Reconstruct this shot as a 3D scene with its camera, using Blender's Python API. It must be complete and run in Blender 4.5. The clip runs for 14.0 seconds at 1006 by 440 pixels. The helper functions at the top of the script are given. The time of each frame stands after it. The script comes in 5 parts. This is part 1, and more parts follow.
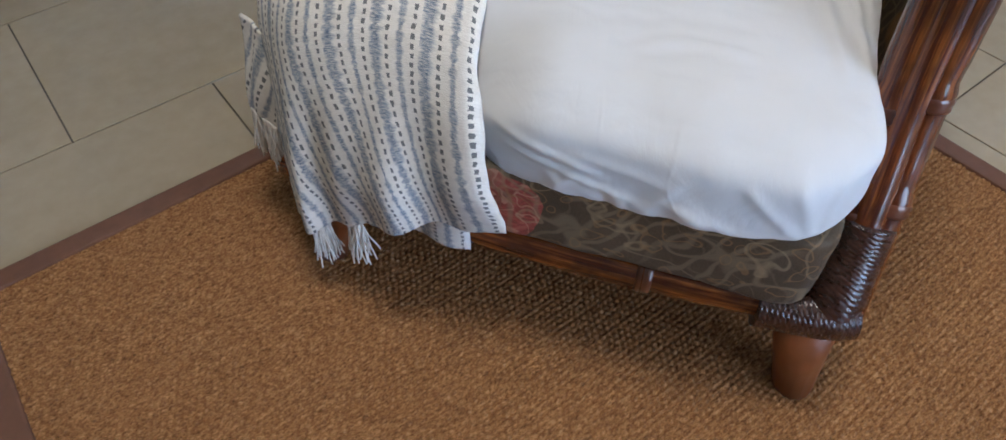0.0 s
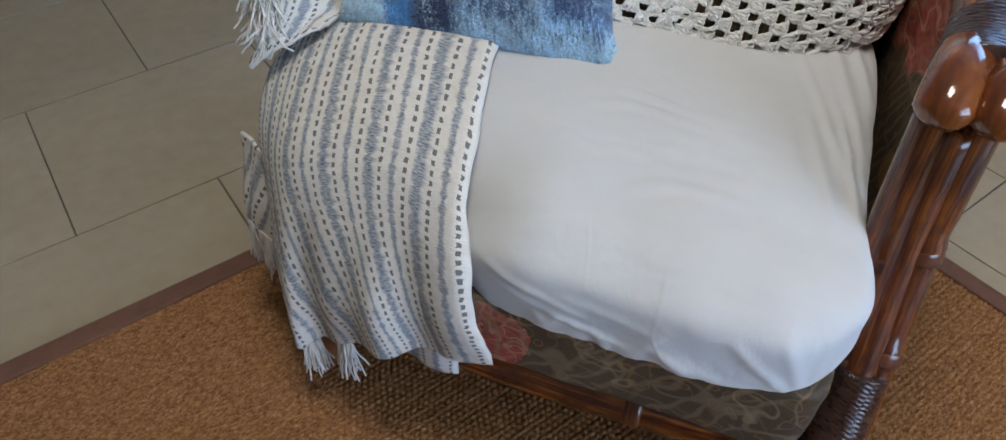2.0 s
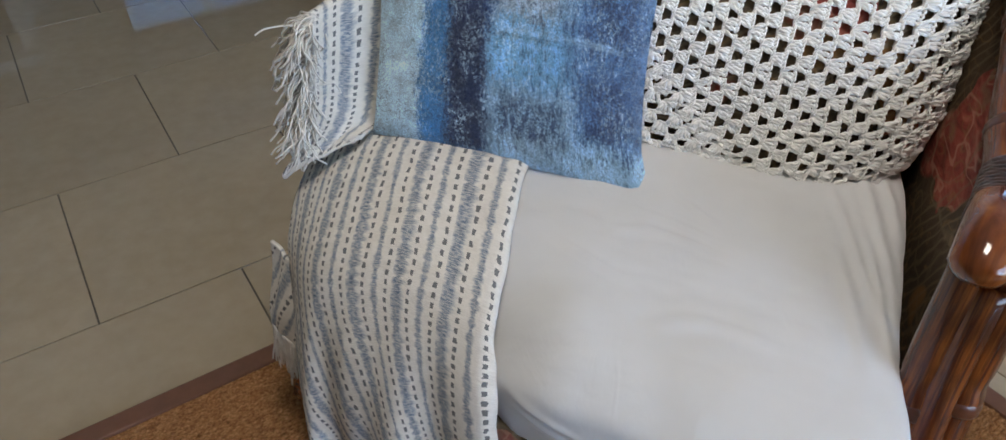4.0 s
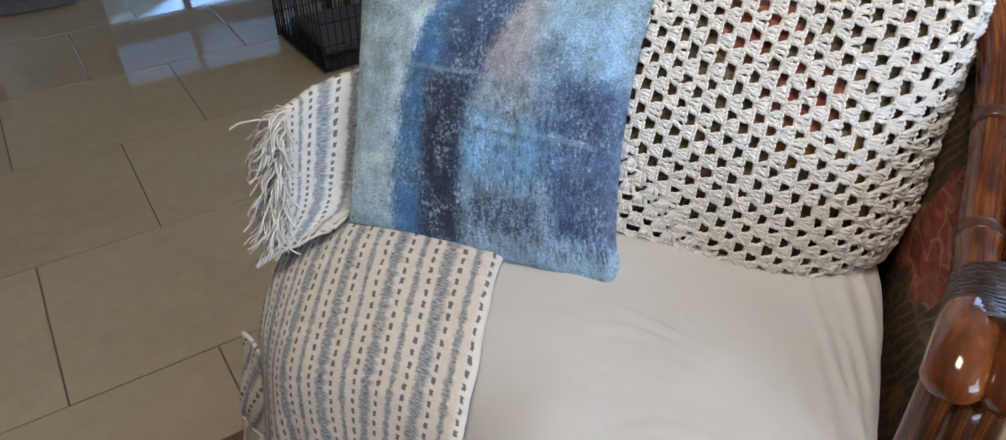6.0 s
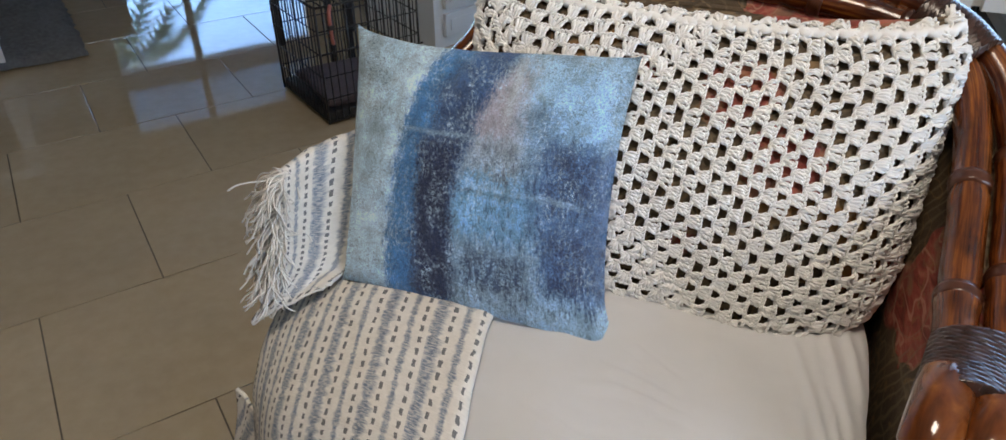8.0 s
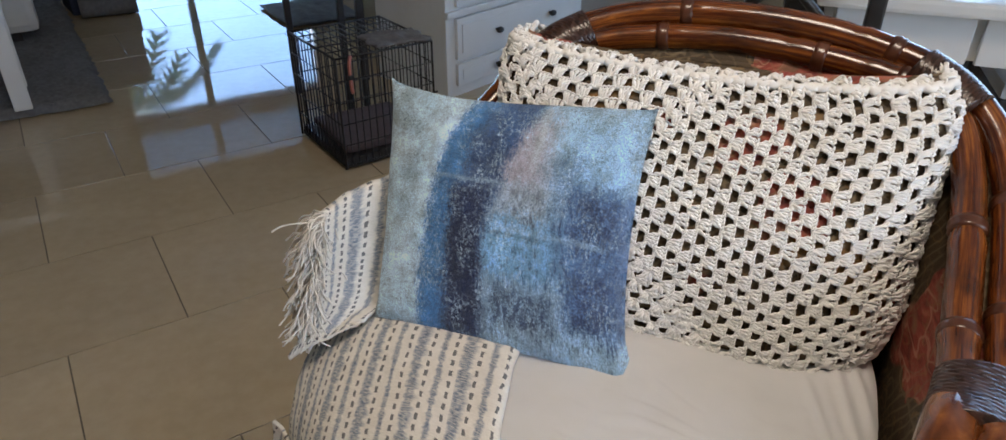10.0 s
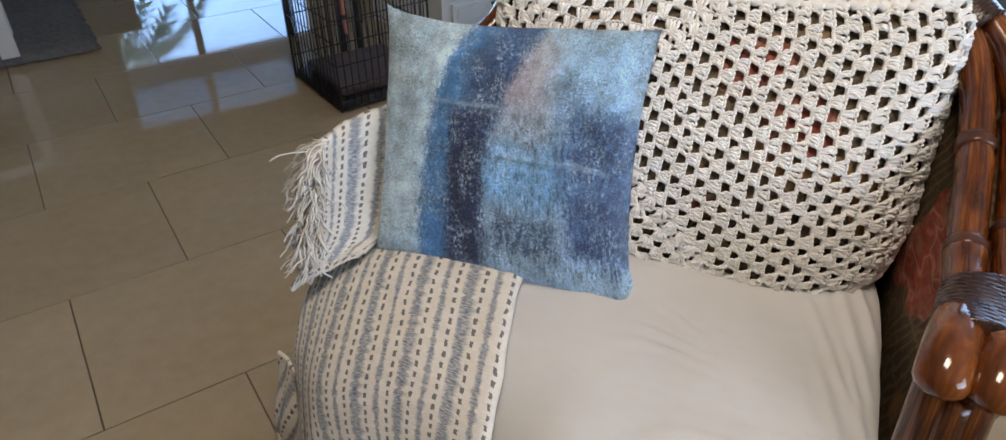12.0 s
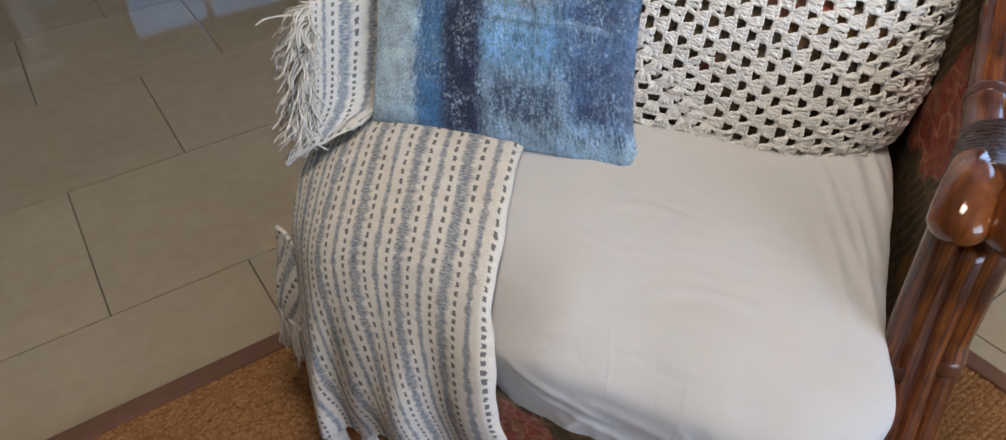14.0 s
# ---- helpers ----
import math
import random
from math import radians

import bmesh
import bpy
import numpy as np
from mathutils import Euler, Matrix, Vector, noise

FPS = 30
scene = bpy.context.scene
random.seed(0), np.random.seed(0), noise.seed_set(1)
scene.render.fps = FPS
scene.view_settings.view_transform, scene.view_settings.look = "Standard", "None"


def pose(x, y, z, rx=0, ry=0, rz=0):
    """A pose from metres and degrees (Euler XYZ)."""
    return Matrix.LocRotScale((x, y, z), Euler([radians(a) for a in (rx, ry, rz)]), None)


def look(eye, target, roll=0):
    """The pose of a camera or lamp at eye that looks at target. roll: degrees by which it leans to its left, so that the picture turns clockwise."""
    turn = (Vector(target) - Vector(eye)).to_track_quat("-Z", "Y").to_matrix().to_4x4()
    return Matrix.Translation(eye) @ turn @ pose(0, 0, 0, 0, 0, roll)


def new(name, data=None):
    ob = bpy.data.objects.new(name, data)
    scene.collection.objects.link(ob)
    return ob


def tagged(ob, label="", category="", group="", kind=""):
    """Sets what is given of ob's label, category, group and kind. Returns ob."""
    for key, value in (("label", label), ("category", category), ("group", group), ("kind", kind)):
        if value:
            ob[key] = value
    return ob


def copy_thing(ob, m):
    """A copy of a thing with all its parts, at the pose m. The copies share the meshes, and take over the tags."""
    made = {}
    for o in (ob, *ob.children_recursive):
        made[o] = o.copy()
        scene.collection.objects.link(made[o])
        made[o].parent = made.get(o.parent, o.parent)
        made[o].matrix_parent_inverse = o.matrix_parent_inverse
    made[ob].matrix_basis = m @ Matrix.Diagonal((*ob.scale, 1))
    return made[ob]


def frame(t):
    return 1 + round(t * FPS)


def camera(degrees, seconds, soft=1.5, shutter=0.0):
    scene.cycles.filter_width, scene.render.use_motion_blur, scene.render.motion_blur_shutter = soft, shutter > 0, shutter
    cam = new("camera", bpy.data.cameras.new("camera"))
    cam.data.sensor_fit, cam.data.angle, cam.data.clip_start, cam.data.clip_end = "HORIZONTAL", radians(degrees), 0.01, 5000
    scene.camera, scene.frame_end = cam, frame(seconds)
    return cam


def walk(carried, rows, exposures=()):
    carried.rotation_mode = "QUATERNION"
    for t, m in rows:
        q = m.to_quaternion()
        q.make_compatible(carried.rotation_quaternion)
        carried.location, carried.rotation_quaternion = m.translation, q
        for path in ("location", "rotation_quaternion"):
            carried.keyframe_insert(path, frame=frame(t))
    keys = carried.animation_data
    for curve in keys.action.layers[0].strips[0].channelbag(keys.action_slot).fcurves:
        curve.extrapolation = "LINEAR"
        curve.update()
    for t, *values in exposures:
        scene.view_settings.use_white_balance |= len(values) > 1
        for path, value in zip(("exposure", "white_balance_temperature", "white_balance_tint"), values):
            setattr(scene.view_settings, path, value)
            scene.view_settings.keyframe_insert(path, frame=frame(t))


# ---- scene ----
cam = camera(68.9, 14.0)
PATH = [
    (0, (0.114, 0.163, 0.937), (0.859, 1.188, -0.611), -1.6),
    (0.5, (0.128, 0.164, 0.953), (0.893, 1.223, -0.562), -1.4),
    (1, (0.148, 0.17, 0.96), (0.928, 1.248, -0.533), -0.9),
    (1.5, (0.166, 0.185, 0.977), (0.962, 1.293, -0.486), -0.8),
    (2, (0.173, 0.196, 0.99), (0.966, 1.339, -0.446), -0.9),
    (2.5, (0.177, 0.209, 1.004), (0.964, 1.382, -0.412), -1.2),
    (3, (0.182, 0.221, 1.018), (0.982, 1.419, -0.369), -0.8),
    (3.5, (0.187, 0.236, 1.033), (1.003, 1.466, -0.316), -0.5),
    (3.7, (0.187, 0.24, 1.038), (1.006, 1.485, -0.297), -0.3),
    (5.8, (0.219, 0.27, 1.078), (1.118, 1.582, -0.133), 0.9),
    (6, (0.231, 0.265, 1.083), (1.12, 1.588, -0.125), 0.4),
    (6.5, (0.245, 0.262, 1.095), (1.153, 1.593, -0.09), 0.6),
    (7, (0.25, 0.255, 1.104), (1.168, 1.607, -0.049), 0.5),
    (7.5, (0.25, 0.251, 1.112), (1.167, 1.624, -0.018), 0.4),
    (8, (0.246, 0.249, 1.114), (1.157, 1.638, 0.0), 0.1),
    (10.5, (0.178, 0.219, 1.146), (1.124, 1.669, 0.145), 0.3),
    (11, (0.176, 0.219, 1.138), (1.114, 1.656, 0.111), 0.2),
    (11.5, (0.175, 0.221, 1.124), (1.102, 1.631, 0.049), -0.1),
    (12, (0.177, 0.219, 1.107), (1.088, 1.602, -0.015), -0.5),
    (12.5, (0.177, 0.213, 1.084), (1.066, 1.567, -0.089), -0.8),
    (13, (0.175, 0.215, 1.066), (1.038, 1.55, -0.147), -1.0),
    (13.5, (0.177, 0.213, 1.053), (1.022, 1.52, -0.203), -1.5),
    (14, (0.175, 0.206, 1.04), (0.992, 1.478, -0.27), -1.7),
]
EXPOSURES = [(0.0, 2.54, 5320, 10.5), (2.0, 2.30, 5340, 8.5), (3.5, 2.20, 5480, 9.5), (6.0, 2.30, 5820, 11.5), (7.0, 2.28, 5860, 11.8), (7.5, 2.18, 5920, 12), (10.5, 2.16, 6200, 14), (11.5, 2.17, 6200, 14), (12.5, 2.31, 6100, 13.5), (14.0, 2.28, 5960, 13)]
walk(cam, [(t, look(eye, target, roll)) for t, eye, target, roll in PATH], EXPOSURES)

# ---- light ----
world = bpy.data.worlds.new("sky")
scene.world = world
world.use_nodes = True
wn = world.node_tree
sky = wn.nodes.new("ShaderNodeTexSky")
sky.sky_type, sky.sun_disc = "NISHITA", False
sky.sun_elevation, sky.sun_rotation = radians(48), radians(-8)
wn.links.new(sky.outputs[0], wn.nodes["Background"].inputs[0])
wn.nodes["Background"].inputs[1].default_value = 0.15

sun = new("sun", bpy.data.lights.new("sun", "SUN"))
sun.data.energy, sun.data.angle, sun.data.color = 3.0, radians(0.5), (1.0, 0.95, 0.88)
sun.matrix_world = look((0, 0, 0), (-math.sin(radians(-8)) * math.cos(radians(48)), -math.cos(radians(-8)) * math.cos(radians(48)), -math.sin(radians(48))))


def area(name, eye, target, sx, sy, power, colour):
    ob = new(name, bpy.data.lights.new(name, "AREA"))
    ob.data.shape, ob.data.size, ob.data.size_y, ob.data.energy, ob.data.color = "RECTANGLE", sx, sy, power, colour
    ob.matrix_world = look(eye, target)
    return ob


# side window daylight, front window fill, warm glow of an unseen, added ceiling lamp
area("daylight_side_window", (4.42, 1.2, 1.45), (0.0, 1.2, 1.0), 2.2, 1.5, 5.3, (0.64, 0.82, 1.0))
# fill from an unseen front window, added to brighten the cushions' front faces
area("front_window_fill", (1.3, -2.92, 1.35), (1.0, 2.0, 0.6), 2.4, 1.7, 10.6, (1.0, 0.95, 0.88))
area("ceiling_glow", (0.50, 0.48, 2.50), (0.50, 0.48001, 0.0), 0.5, 0.5, 4.2, (1.0, 0.84, 0.64))

# ---- materials ----
class Mat:
    """Small node-graph builder round one Principled shader."""

    def __init__(self, name, rough=0.5, metal=0.0, coat=0.0, spec=0.5, coords="Object"):
        self.m = bpy.data.materials.new(name)
        self.m.use_nodes = True
        self.t = self.m.node_tree
        self.b = self.t.nodes["Principled BSDF"]
        self.b.inputs["Roughness"].default_value = rough
        self.b.inputs["Metallic"].default_value = metal
        self.b.inputs["Coat Weight"].default_value = coat
        self.b.inputs["Coat Roughness"].default_value = 0.08
        self.b.inputs["Specular IOR Level"].default_value = spec
        self.c = self.t.nodes.new("ShaderNodeTexCoord").outputs[coords]

    def n(self, kind, **values):
        node = self.t.nodes.new(kind)
        for key, value in values.items():
            node.inputs[key.replace("_", " ")].default_value = value
        return node

    def link(self, a, b):
        self.t.links.new(a, b)

    def mapped(self, scale=(1, 1, 1), turn=(0, 0, 0), loc=(0, 0, 0), src=None):
        node = self.n("ShaderNodeMapping")
        node.inputs["Scale"].default_value = scale
        node.inputs["Rotation"].default_value = [radians(a) for a in turn]
        node.inputs["Location"].default_value = loc
        self.link(src or self.c, node.inputs[0])
        return node.outputs[0]

    def noise(self, scale, detail=3.0, rough=0.55, stretch=(1, 1, 1), turn=(0, 0, 0), distort=0.0, loc=(0, 0, 0), src=None):
        node = self.n("ShaderNodeTexNoise", Scale=scale, Detail=detail, Roughness=rough, Distortion=distort)
        self.link(self.mapped(stretch, turn, loc, src), node.inputs["Vector"])
        return node.outputs[0]

    def ramp(self, fac, stops, smooth=False):
        node = self.t.nodes.new("ShaderNodeValToRGB")
        if smooth:
            node.color_ramp.interpolation = "EASE"
        el = node.color_ramp.elements
        while len(el) < len(stops):
            el.new(0.5)
        for e, (p, c) in zip(el, stops):
            e.position, e.color = p, (*(c if isinstance(c, tuple) else (c, c, c)), 1)
        self.link(fac, node.inputs[0])
        return node.outputs[0]

    def mix(self, fac, a, b, mode="MIX"):
        node = self.t.nodes.new("ShaderNodeMix")
        node.data_type, node.blend_type = "RGBA", mode
        for sock, v in ((node.inputs[0], fac), (node.inputs[6], a), (node.inputs[7], b)):
            if isinstance(v, tuple):
                sock.default_value = (*v, 1)
            elif isinstance(v, (int, float)):
                sock.default_value = v
            else:
                self.link(v, sock)
        return node.outputs[2]

    def math(self, op, a, b=0.0, c=0.0):
        node = self.t.nodes.new("ShaderNodeMath")
        node.operation = op
        for sock, v in zip(node.inputs, (a, b, c)):
            if isinstance(v, (int, float)):
                sock.default_value = v
            else:
                self.link(v, sock)
        return node.outputs[0]

    def xyz(self, src=None):
        node = self.t.nodes.new("ShaderNodeSeparateXYZ")
        self.link(src or self.c, node.inputs[0])
        return node.outputs

    def colour(self, v):
        if isinstance(v, tuple):
            self.b.inputs["Base Color"].default_value = (*v, 1)
        else:
            self.link(v, self.b.inputs["Base Color"])

    def rough(self, v):
        self.link(v, self.b.inputs["Roughness"])

    def bump(self, height, strength=0.3, distance=0.002):
        node = self.n("ShaderNodeBump", Strength=strength, Distance=distance)
        self.link(height, node.inputs["Height"])
        if self.b.inputs["Normal"].is_linked:
            self.link(self.b.inputs["Normal"].links[0].from_socket, node.inputs["Normal"])
        self.link(node.outputs[0], self.b.inputs["Normal"])

    def random(self):
        return self.t.nodes.new("ShaderNodeObjectInfo").outputs["Random"]


def tile_material():
    m = Mat("polished_porcelain", 0.08, spec=0.5)
    cloud = m.noise(2.2, 5, 0.6, (1, 1, 1))
    fine = m.noise(26, 3, 0.6)
    base = m.ramp(cloud, [(0.3, (0.37, 0.30, 0.196)), (0.7, (0.48, 0.395, 0.27))])
    base = m.mix(0.25, base, m.ramp(fine, [(0.3, (0.34, 0.275, 0.175)), (0.7, (0.51, 0.425, 0.30))]))
    base = m.mix(m.math("MULTIPLY", m.random(), 0.18), base, (0.225, 0.18, 0.12))
    m.colour(base)
    m.rough(m.ramp(m.noise(7, 4), [(0.3, 0.02), (0.75, 0.05)]))
    m.bump(m.noise(3.5, 2), 0.06, 0.004)
    return m.m


def plain(name, colour, rough=0.6, vary=0.12, scale=14.0, metal=0.0, coat=0.0, bump=0.15, depth=0.001):
    m = Mat(name, rough, metal, coat)
    dark = tuple(c * (1 - vary) for c in colour)
    light = tuple(min(1, c * (1 + vary)) for c in colour)
    m.colour(m.mix(0.4, m.ramp(m.noise(scale, 4), [(0.3, dark), (0.7, light)]), m.ramp(m.noise(scale * 0.17, 3), [(0.3, dark), (0.7, light)])))
    m.bump(m.noise(scale * 6, 3), bump, depth)
    return m.m


def bamboo_material():
    """Stained, varnished rattan: streaks along the pole; UV is (round, metres along)."""
    m = Mat("varnished_rattan_wood", 0.24, coat=0.45, spec=0.35, coords="UV")
    streak = m.noise(1.0, 6, 0.7, (9, 5, 1), distort=0.4)
    hair = m.noise(1.0, 4, 0.7, (26, 9, 1))
    blotch = m.noise(1.0, 3, 0.55, (1.5, 9, 1), loc=(3, 0, 0))
    base = m.ramp(streak, [(0.30, (0.026, 0.005, 0.002)), (0.43, (0.075, 0.016, 0.004)), (0.57, (0.21, 0.060, 0.010)), (0.73, (0.46, 0.160, 0.023))])
    base = m.mix(m.ramp(blotch, [(0.48, 0.0), (0.64, 0.8)]), base, (0.026, 0.006, 0.003))
    base = m.mix(m.ramp(hair, [(0.5, 0.0), (0.62, 0.6)]), base, (0.040, 0.009, 0.003))
    m.colour(base)
    m.rough(m.ramp(hair, [(0.3, 0.14), (0.7, 0.28)]))
    m.bump(streak, 0.18, 0.002)
    return m.m


def node_material():
    m = Mat("dark_burnt_rattan", 0.28, coat=0.3)
    m.colour(m.ramp(m.noise(30, 4), [(0.3, (0.034, 0.010, 0.005)), (0.75, (0.13, 0.040, 0.014))]))
    m.bump(m.noise(120, 3), 0.2, 0.001)
    return m.m


def binding_material():
    """Split cane plaited round the joints, stained almost black; UV is (round, metres along)."""
    m = Mat("dark_plaited_binding", 0.30, coat=0.3, coords="UV")
    u, v, _ = m.xyz()
    slant = m.math("ADD", m.math("MULTIPLY", v, 170.0), m.math("MULTIPLY", u, 9.0))
    plait = m.math("ABSOLUTE", m.math("SINE", m.math("MULTIPLY", slant, 3.1416)))
    grain = m.noise(1.0, 4, 0.6, (8, 120, 1))
    base = m.ramp(grain, [(0.3, (0.016, 0.006, 0.004)), (0.75, (0.062, 0.022, 0.012))])
    # the plait's grooves go darker in colour: shade between strands, painted in
    m.colour(m.mix(m.ramp(plait, [(0.0, 0.8), (0.35, 0.0)]), base, (0.006, 0.003, 0.002)))
    m.rough(m.ramp(grain, [(0.3, 0.18), (0.7, 0.40)]))
    m.bump(plait, 0.35, 0.0014)
    m.bump(grain, 0.3, 0.001)
    return m.m


def knuckle_material():
    m = Mat("caramel_varnished_cane", 0.14, coat=0.5, spec=0.4, coords="UV")
    flow = m.noise(1.0, 4, 0.6, (3.0, 16, 1), distort=0.6)
    base = m.ramp(flow, [(0.3, (0.055, 0.014, 0.004)), (0.5, (0.17, 0.048, 0.010)), (0.72, (0.34, 0.115, 0.022))])
    m.colour(m.mix(m.ramp(m.noise(1.0, 3, 0.5, (1.2, 30, 1), loc=(2, 1, 0)), [(0.5, 0.0), (0.7, 0.6)]), base, (0.05, 0.013, 0.004)))
    m.bump(flow, 0.08, 0.001)
    return m.m


def floral_material():
    m = Mat("floral_tapestry", 0.62, spec=0.35)
    warp = m.noise(5.5, 2, 0.5)
    ground = m.ramp(m.noise(9, 3), [(0.3, (0.040, 0.027, 0.014)), (0.7, (0.102, 0.070, 0.037))])
    big = m.noise(5.2, 1.5, 0.4, loc=(1.35, 0.2, 0.55))
    red = m.ramp(m.noise(26, 3, 0.6, (1, 0.5, 1.6), (20, 40, 10), 1.2), [(0.36, (0.20, 0.028, 0.022)), (0.52, (0.38, 0.062, 0.045)), (0.66, (0.55, 0.17, 0.11))])
    petal = m.ramp(big, [(0.70, 0.0), (0.72, 1.0)])
    ragged = m.math("MULTIPLY", m.math("SUBTRACT", m.noise(17, 2, 0.5), 0.5), 0.085)
    for place, size in (((0.34, 0.40, 0.53), 0.090), ((0.16, 0.70, 0.76), 0.115), ((-0.07, -0.09, 0.27), 0.060), ((0.14, 0.42, 0.66), 0.060), ((-0.28, 0.66, 0.74), 0.06)):
        gap = m.t.nodes.new("ShaderNodeVectorMath")
        gap.operation = "DISTANCE"
        m.link(m.c, gap.inputs[0])
        gap.inputs[1].default_value = place
        petal = m.math("MAXIMUM", petal, m.math("LESS_THAN", m.math("ADD", gap.outputs["Value"], ragged), size))
    pen = m.math("ABSOLUTE", m.math("SUBTRACT", m.noise(21, 1.5, 0.45, (1, 0.45, 1.4), (30, 15, 50), 0.9, (3, 8, 1)), 0.5))
    red = m.mix(m.ramp(pen, [(0.010, 0.75), (0.030, 0.0)]), red, (0.62, 0.30, 0.20))
    col = m.mix(petal, ground, red)
    gold = m.noise(7.5, 1.5, 0.4, loc=(4.1, 2.2, 0.3))
    col = m.mix(m.ramp(gold, [(0.68, 0.0), (0.70, 1.0)]), col, (0.30, 0.15, 0.04))
    line = m.t.nodes.new("ShaderNodeTexWave")
    line.inputs["Scale"].default_value, line.inputs["Distortion"].default_value = 9.0, 13.0
    line.inputs["Detail"].default_value, line.inputs["Detail Scale"].default_value = 2.0, 1.3
    m.link(m.mapped((1, 1, 1), (20, 35, 10)), line.inputs["Vector"])
    veins = m.ramp(line.outputs[0], [(0.955, 0.0), (0.985, 1.0)])
    veins = m.math("MULTIPLY", veins, m.ramp(m.noise(8, 2, loc=(2, 7, 1)), [(0.36, 0.0), (0.46, 1.0)]))
    fern = m.t.nodes.new("ShaderNodeTexWave")
    fern.inputs["Scale"].default_value, fern.inputs["Distortion"].default_value = 19.0, 7.0
    fern.inputs["Detail"].default_value, fern.inputs["Detail Scale"].default_value = 1.5, 0.8
    m.link(m.mapped((1, 1, 1), (-35, 15, 60)), fern.inputs["Vector"])
    ferns = m.math("MULTIPLY", m.ramp(fern.outputs[0], [(0.72, 0.0), (0.97, 1.0)]), m.ramp(m.noise(6, 2, loc=(1, 3, 8)), [(0.44, 0.0), (0.54, 1.0)]))
    leaf = m.math("ABSOLUTE", m.math("SUBTRACT", m.noise(8.5, 1, 0.4, (1, 1, 1.5), (0, 25, 30), 0.6, (6, 2, 4)), 0.5))
    veins = m.math("MAXIMUM", m.math("MULTIPLY", veins, 0.4), m.ramp(leaf, [(0.008, 1.0), (0.024, 0.0)]))
    veins = m.math("MAXIMUM", veins, ferns)
    col = m.mix(m.math("MULTIPLY", veins, 0.5), col, (0.30, 0.225, 0.13))
    # outlined petals and scrolls
    for scale, shift, near, colour in ((15.0, 0.0, 0.30, (0.42, 0.31, 0.17)), (24.0, 5.0, 0.34, (0.36, 0.20, 0.07))):
        bent = m.t.nodes.new("ShaderNodeVectorMath")
        bent.operation = "MULTIPLY_ADD"
        wob = m.n("ShaderNodeTexNoise", Scale=14.0, Detail=2.0)
        m.link(m.mapped((1, 1, 1), loc=(shift, 0, 0)), wob.inputs["Vector"])
        m.link(wob.outputs["Color"], bent.inputs[0])
        bent.inputs[1].default_value = (0.11, 0.11, 0.11)
        m.link(m.mapped((1, 0.55, 1.3), (25, 10, 40), (shift, 0, 0)), bent.inputs[2])
        cells = m.n("ShaderNodeTexVoronoi", Scale=scale)
        m.link(bent.outputs[0], cells.inputs["Vector"])
        ringed = m.ramp(m.math("ABSOLUTE", m.math("SUBTRACT", cells.outputs["Distance"], near)), [(0.012, 1.0), (0.045, 0.0)])
        col = m.mix(m.math("MULTIPLY", ringed, 0.45), col, colour)
    weave = m.noise(700, 2)
    col = m.mix(0.22, col, m.ramp(weave, [(0.3, (0.03, 0.02, 0.015)), (0.7, (0.22, 0.16, 0.10))]))
    m.colour(col)
    m.bump(weave, 0.5, 0.0008)
    m.bump(warp, 0.2, 0.004)
    return m.m


def sheet_material():
    m = Mat("white_cotton_sheet", 0.7, spec=0.3)
    m.b.inputs["Sheen Weight"].default_value = 0.15
    m.colour(m.ramp(m.noise(6, 4), [(0.3, (0.60, 0.597, 0.595)), (0.7, (0.66, 0.657, 0.655))]))
    m.bump(m.noise(1400, 2), 0.15, 0.0004)
    m.bump(m.noise(16, 4, 0.6, (1, 0.4, 1), distort=1.4), 0.25, 0.006)
    for k, turn in enumerate(((0, 0, 35), (20, 30, -25))):
        ridge = m.math("ABSOLUTE", m.math("SUBTRACT", m.noise(7.5, 2, 0.5, (1, 0.28, 0.6), turn, 0.4, (k * 3, 1, 2)), 0.5))
        ridge = m.ramp(ridge, [(0.0, 1.0), (0.022, 0.0)], True)
        m.bump(m.math("MULTIPLY", ridge, m.ramp(m.noise(5, 2, loc=(k, 5, 5)), [(0.50, 0.0), (0.66, 1.0)])), 0.22, 0.0016)
    return m.m


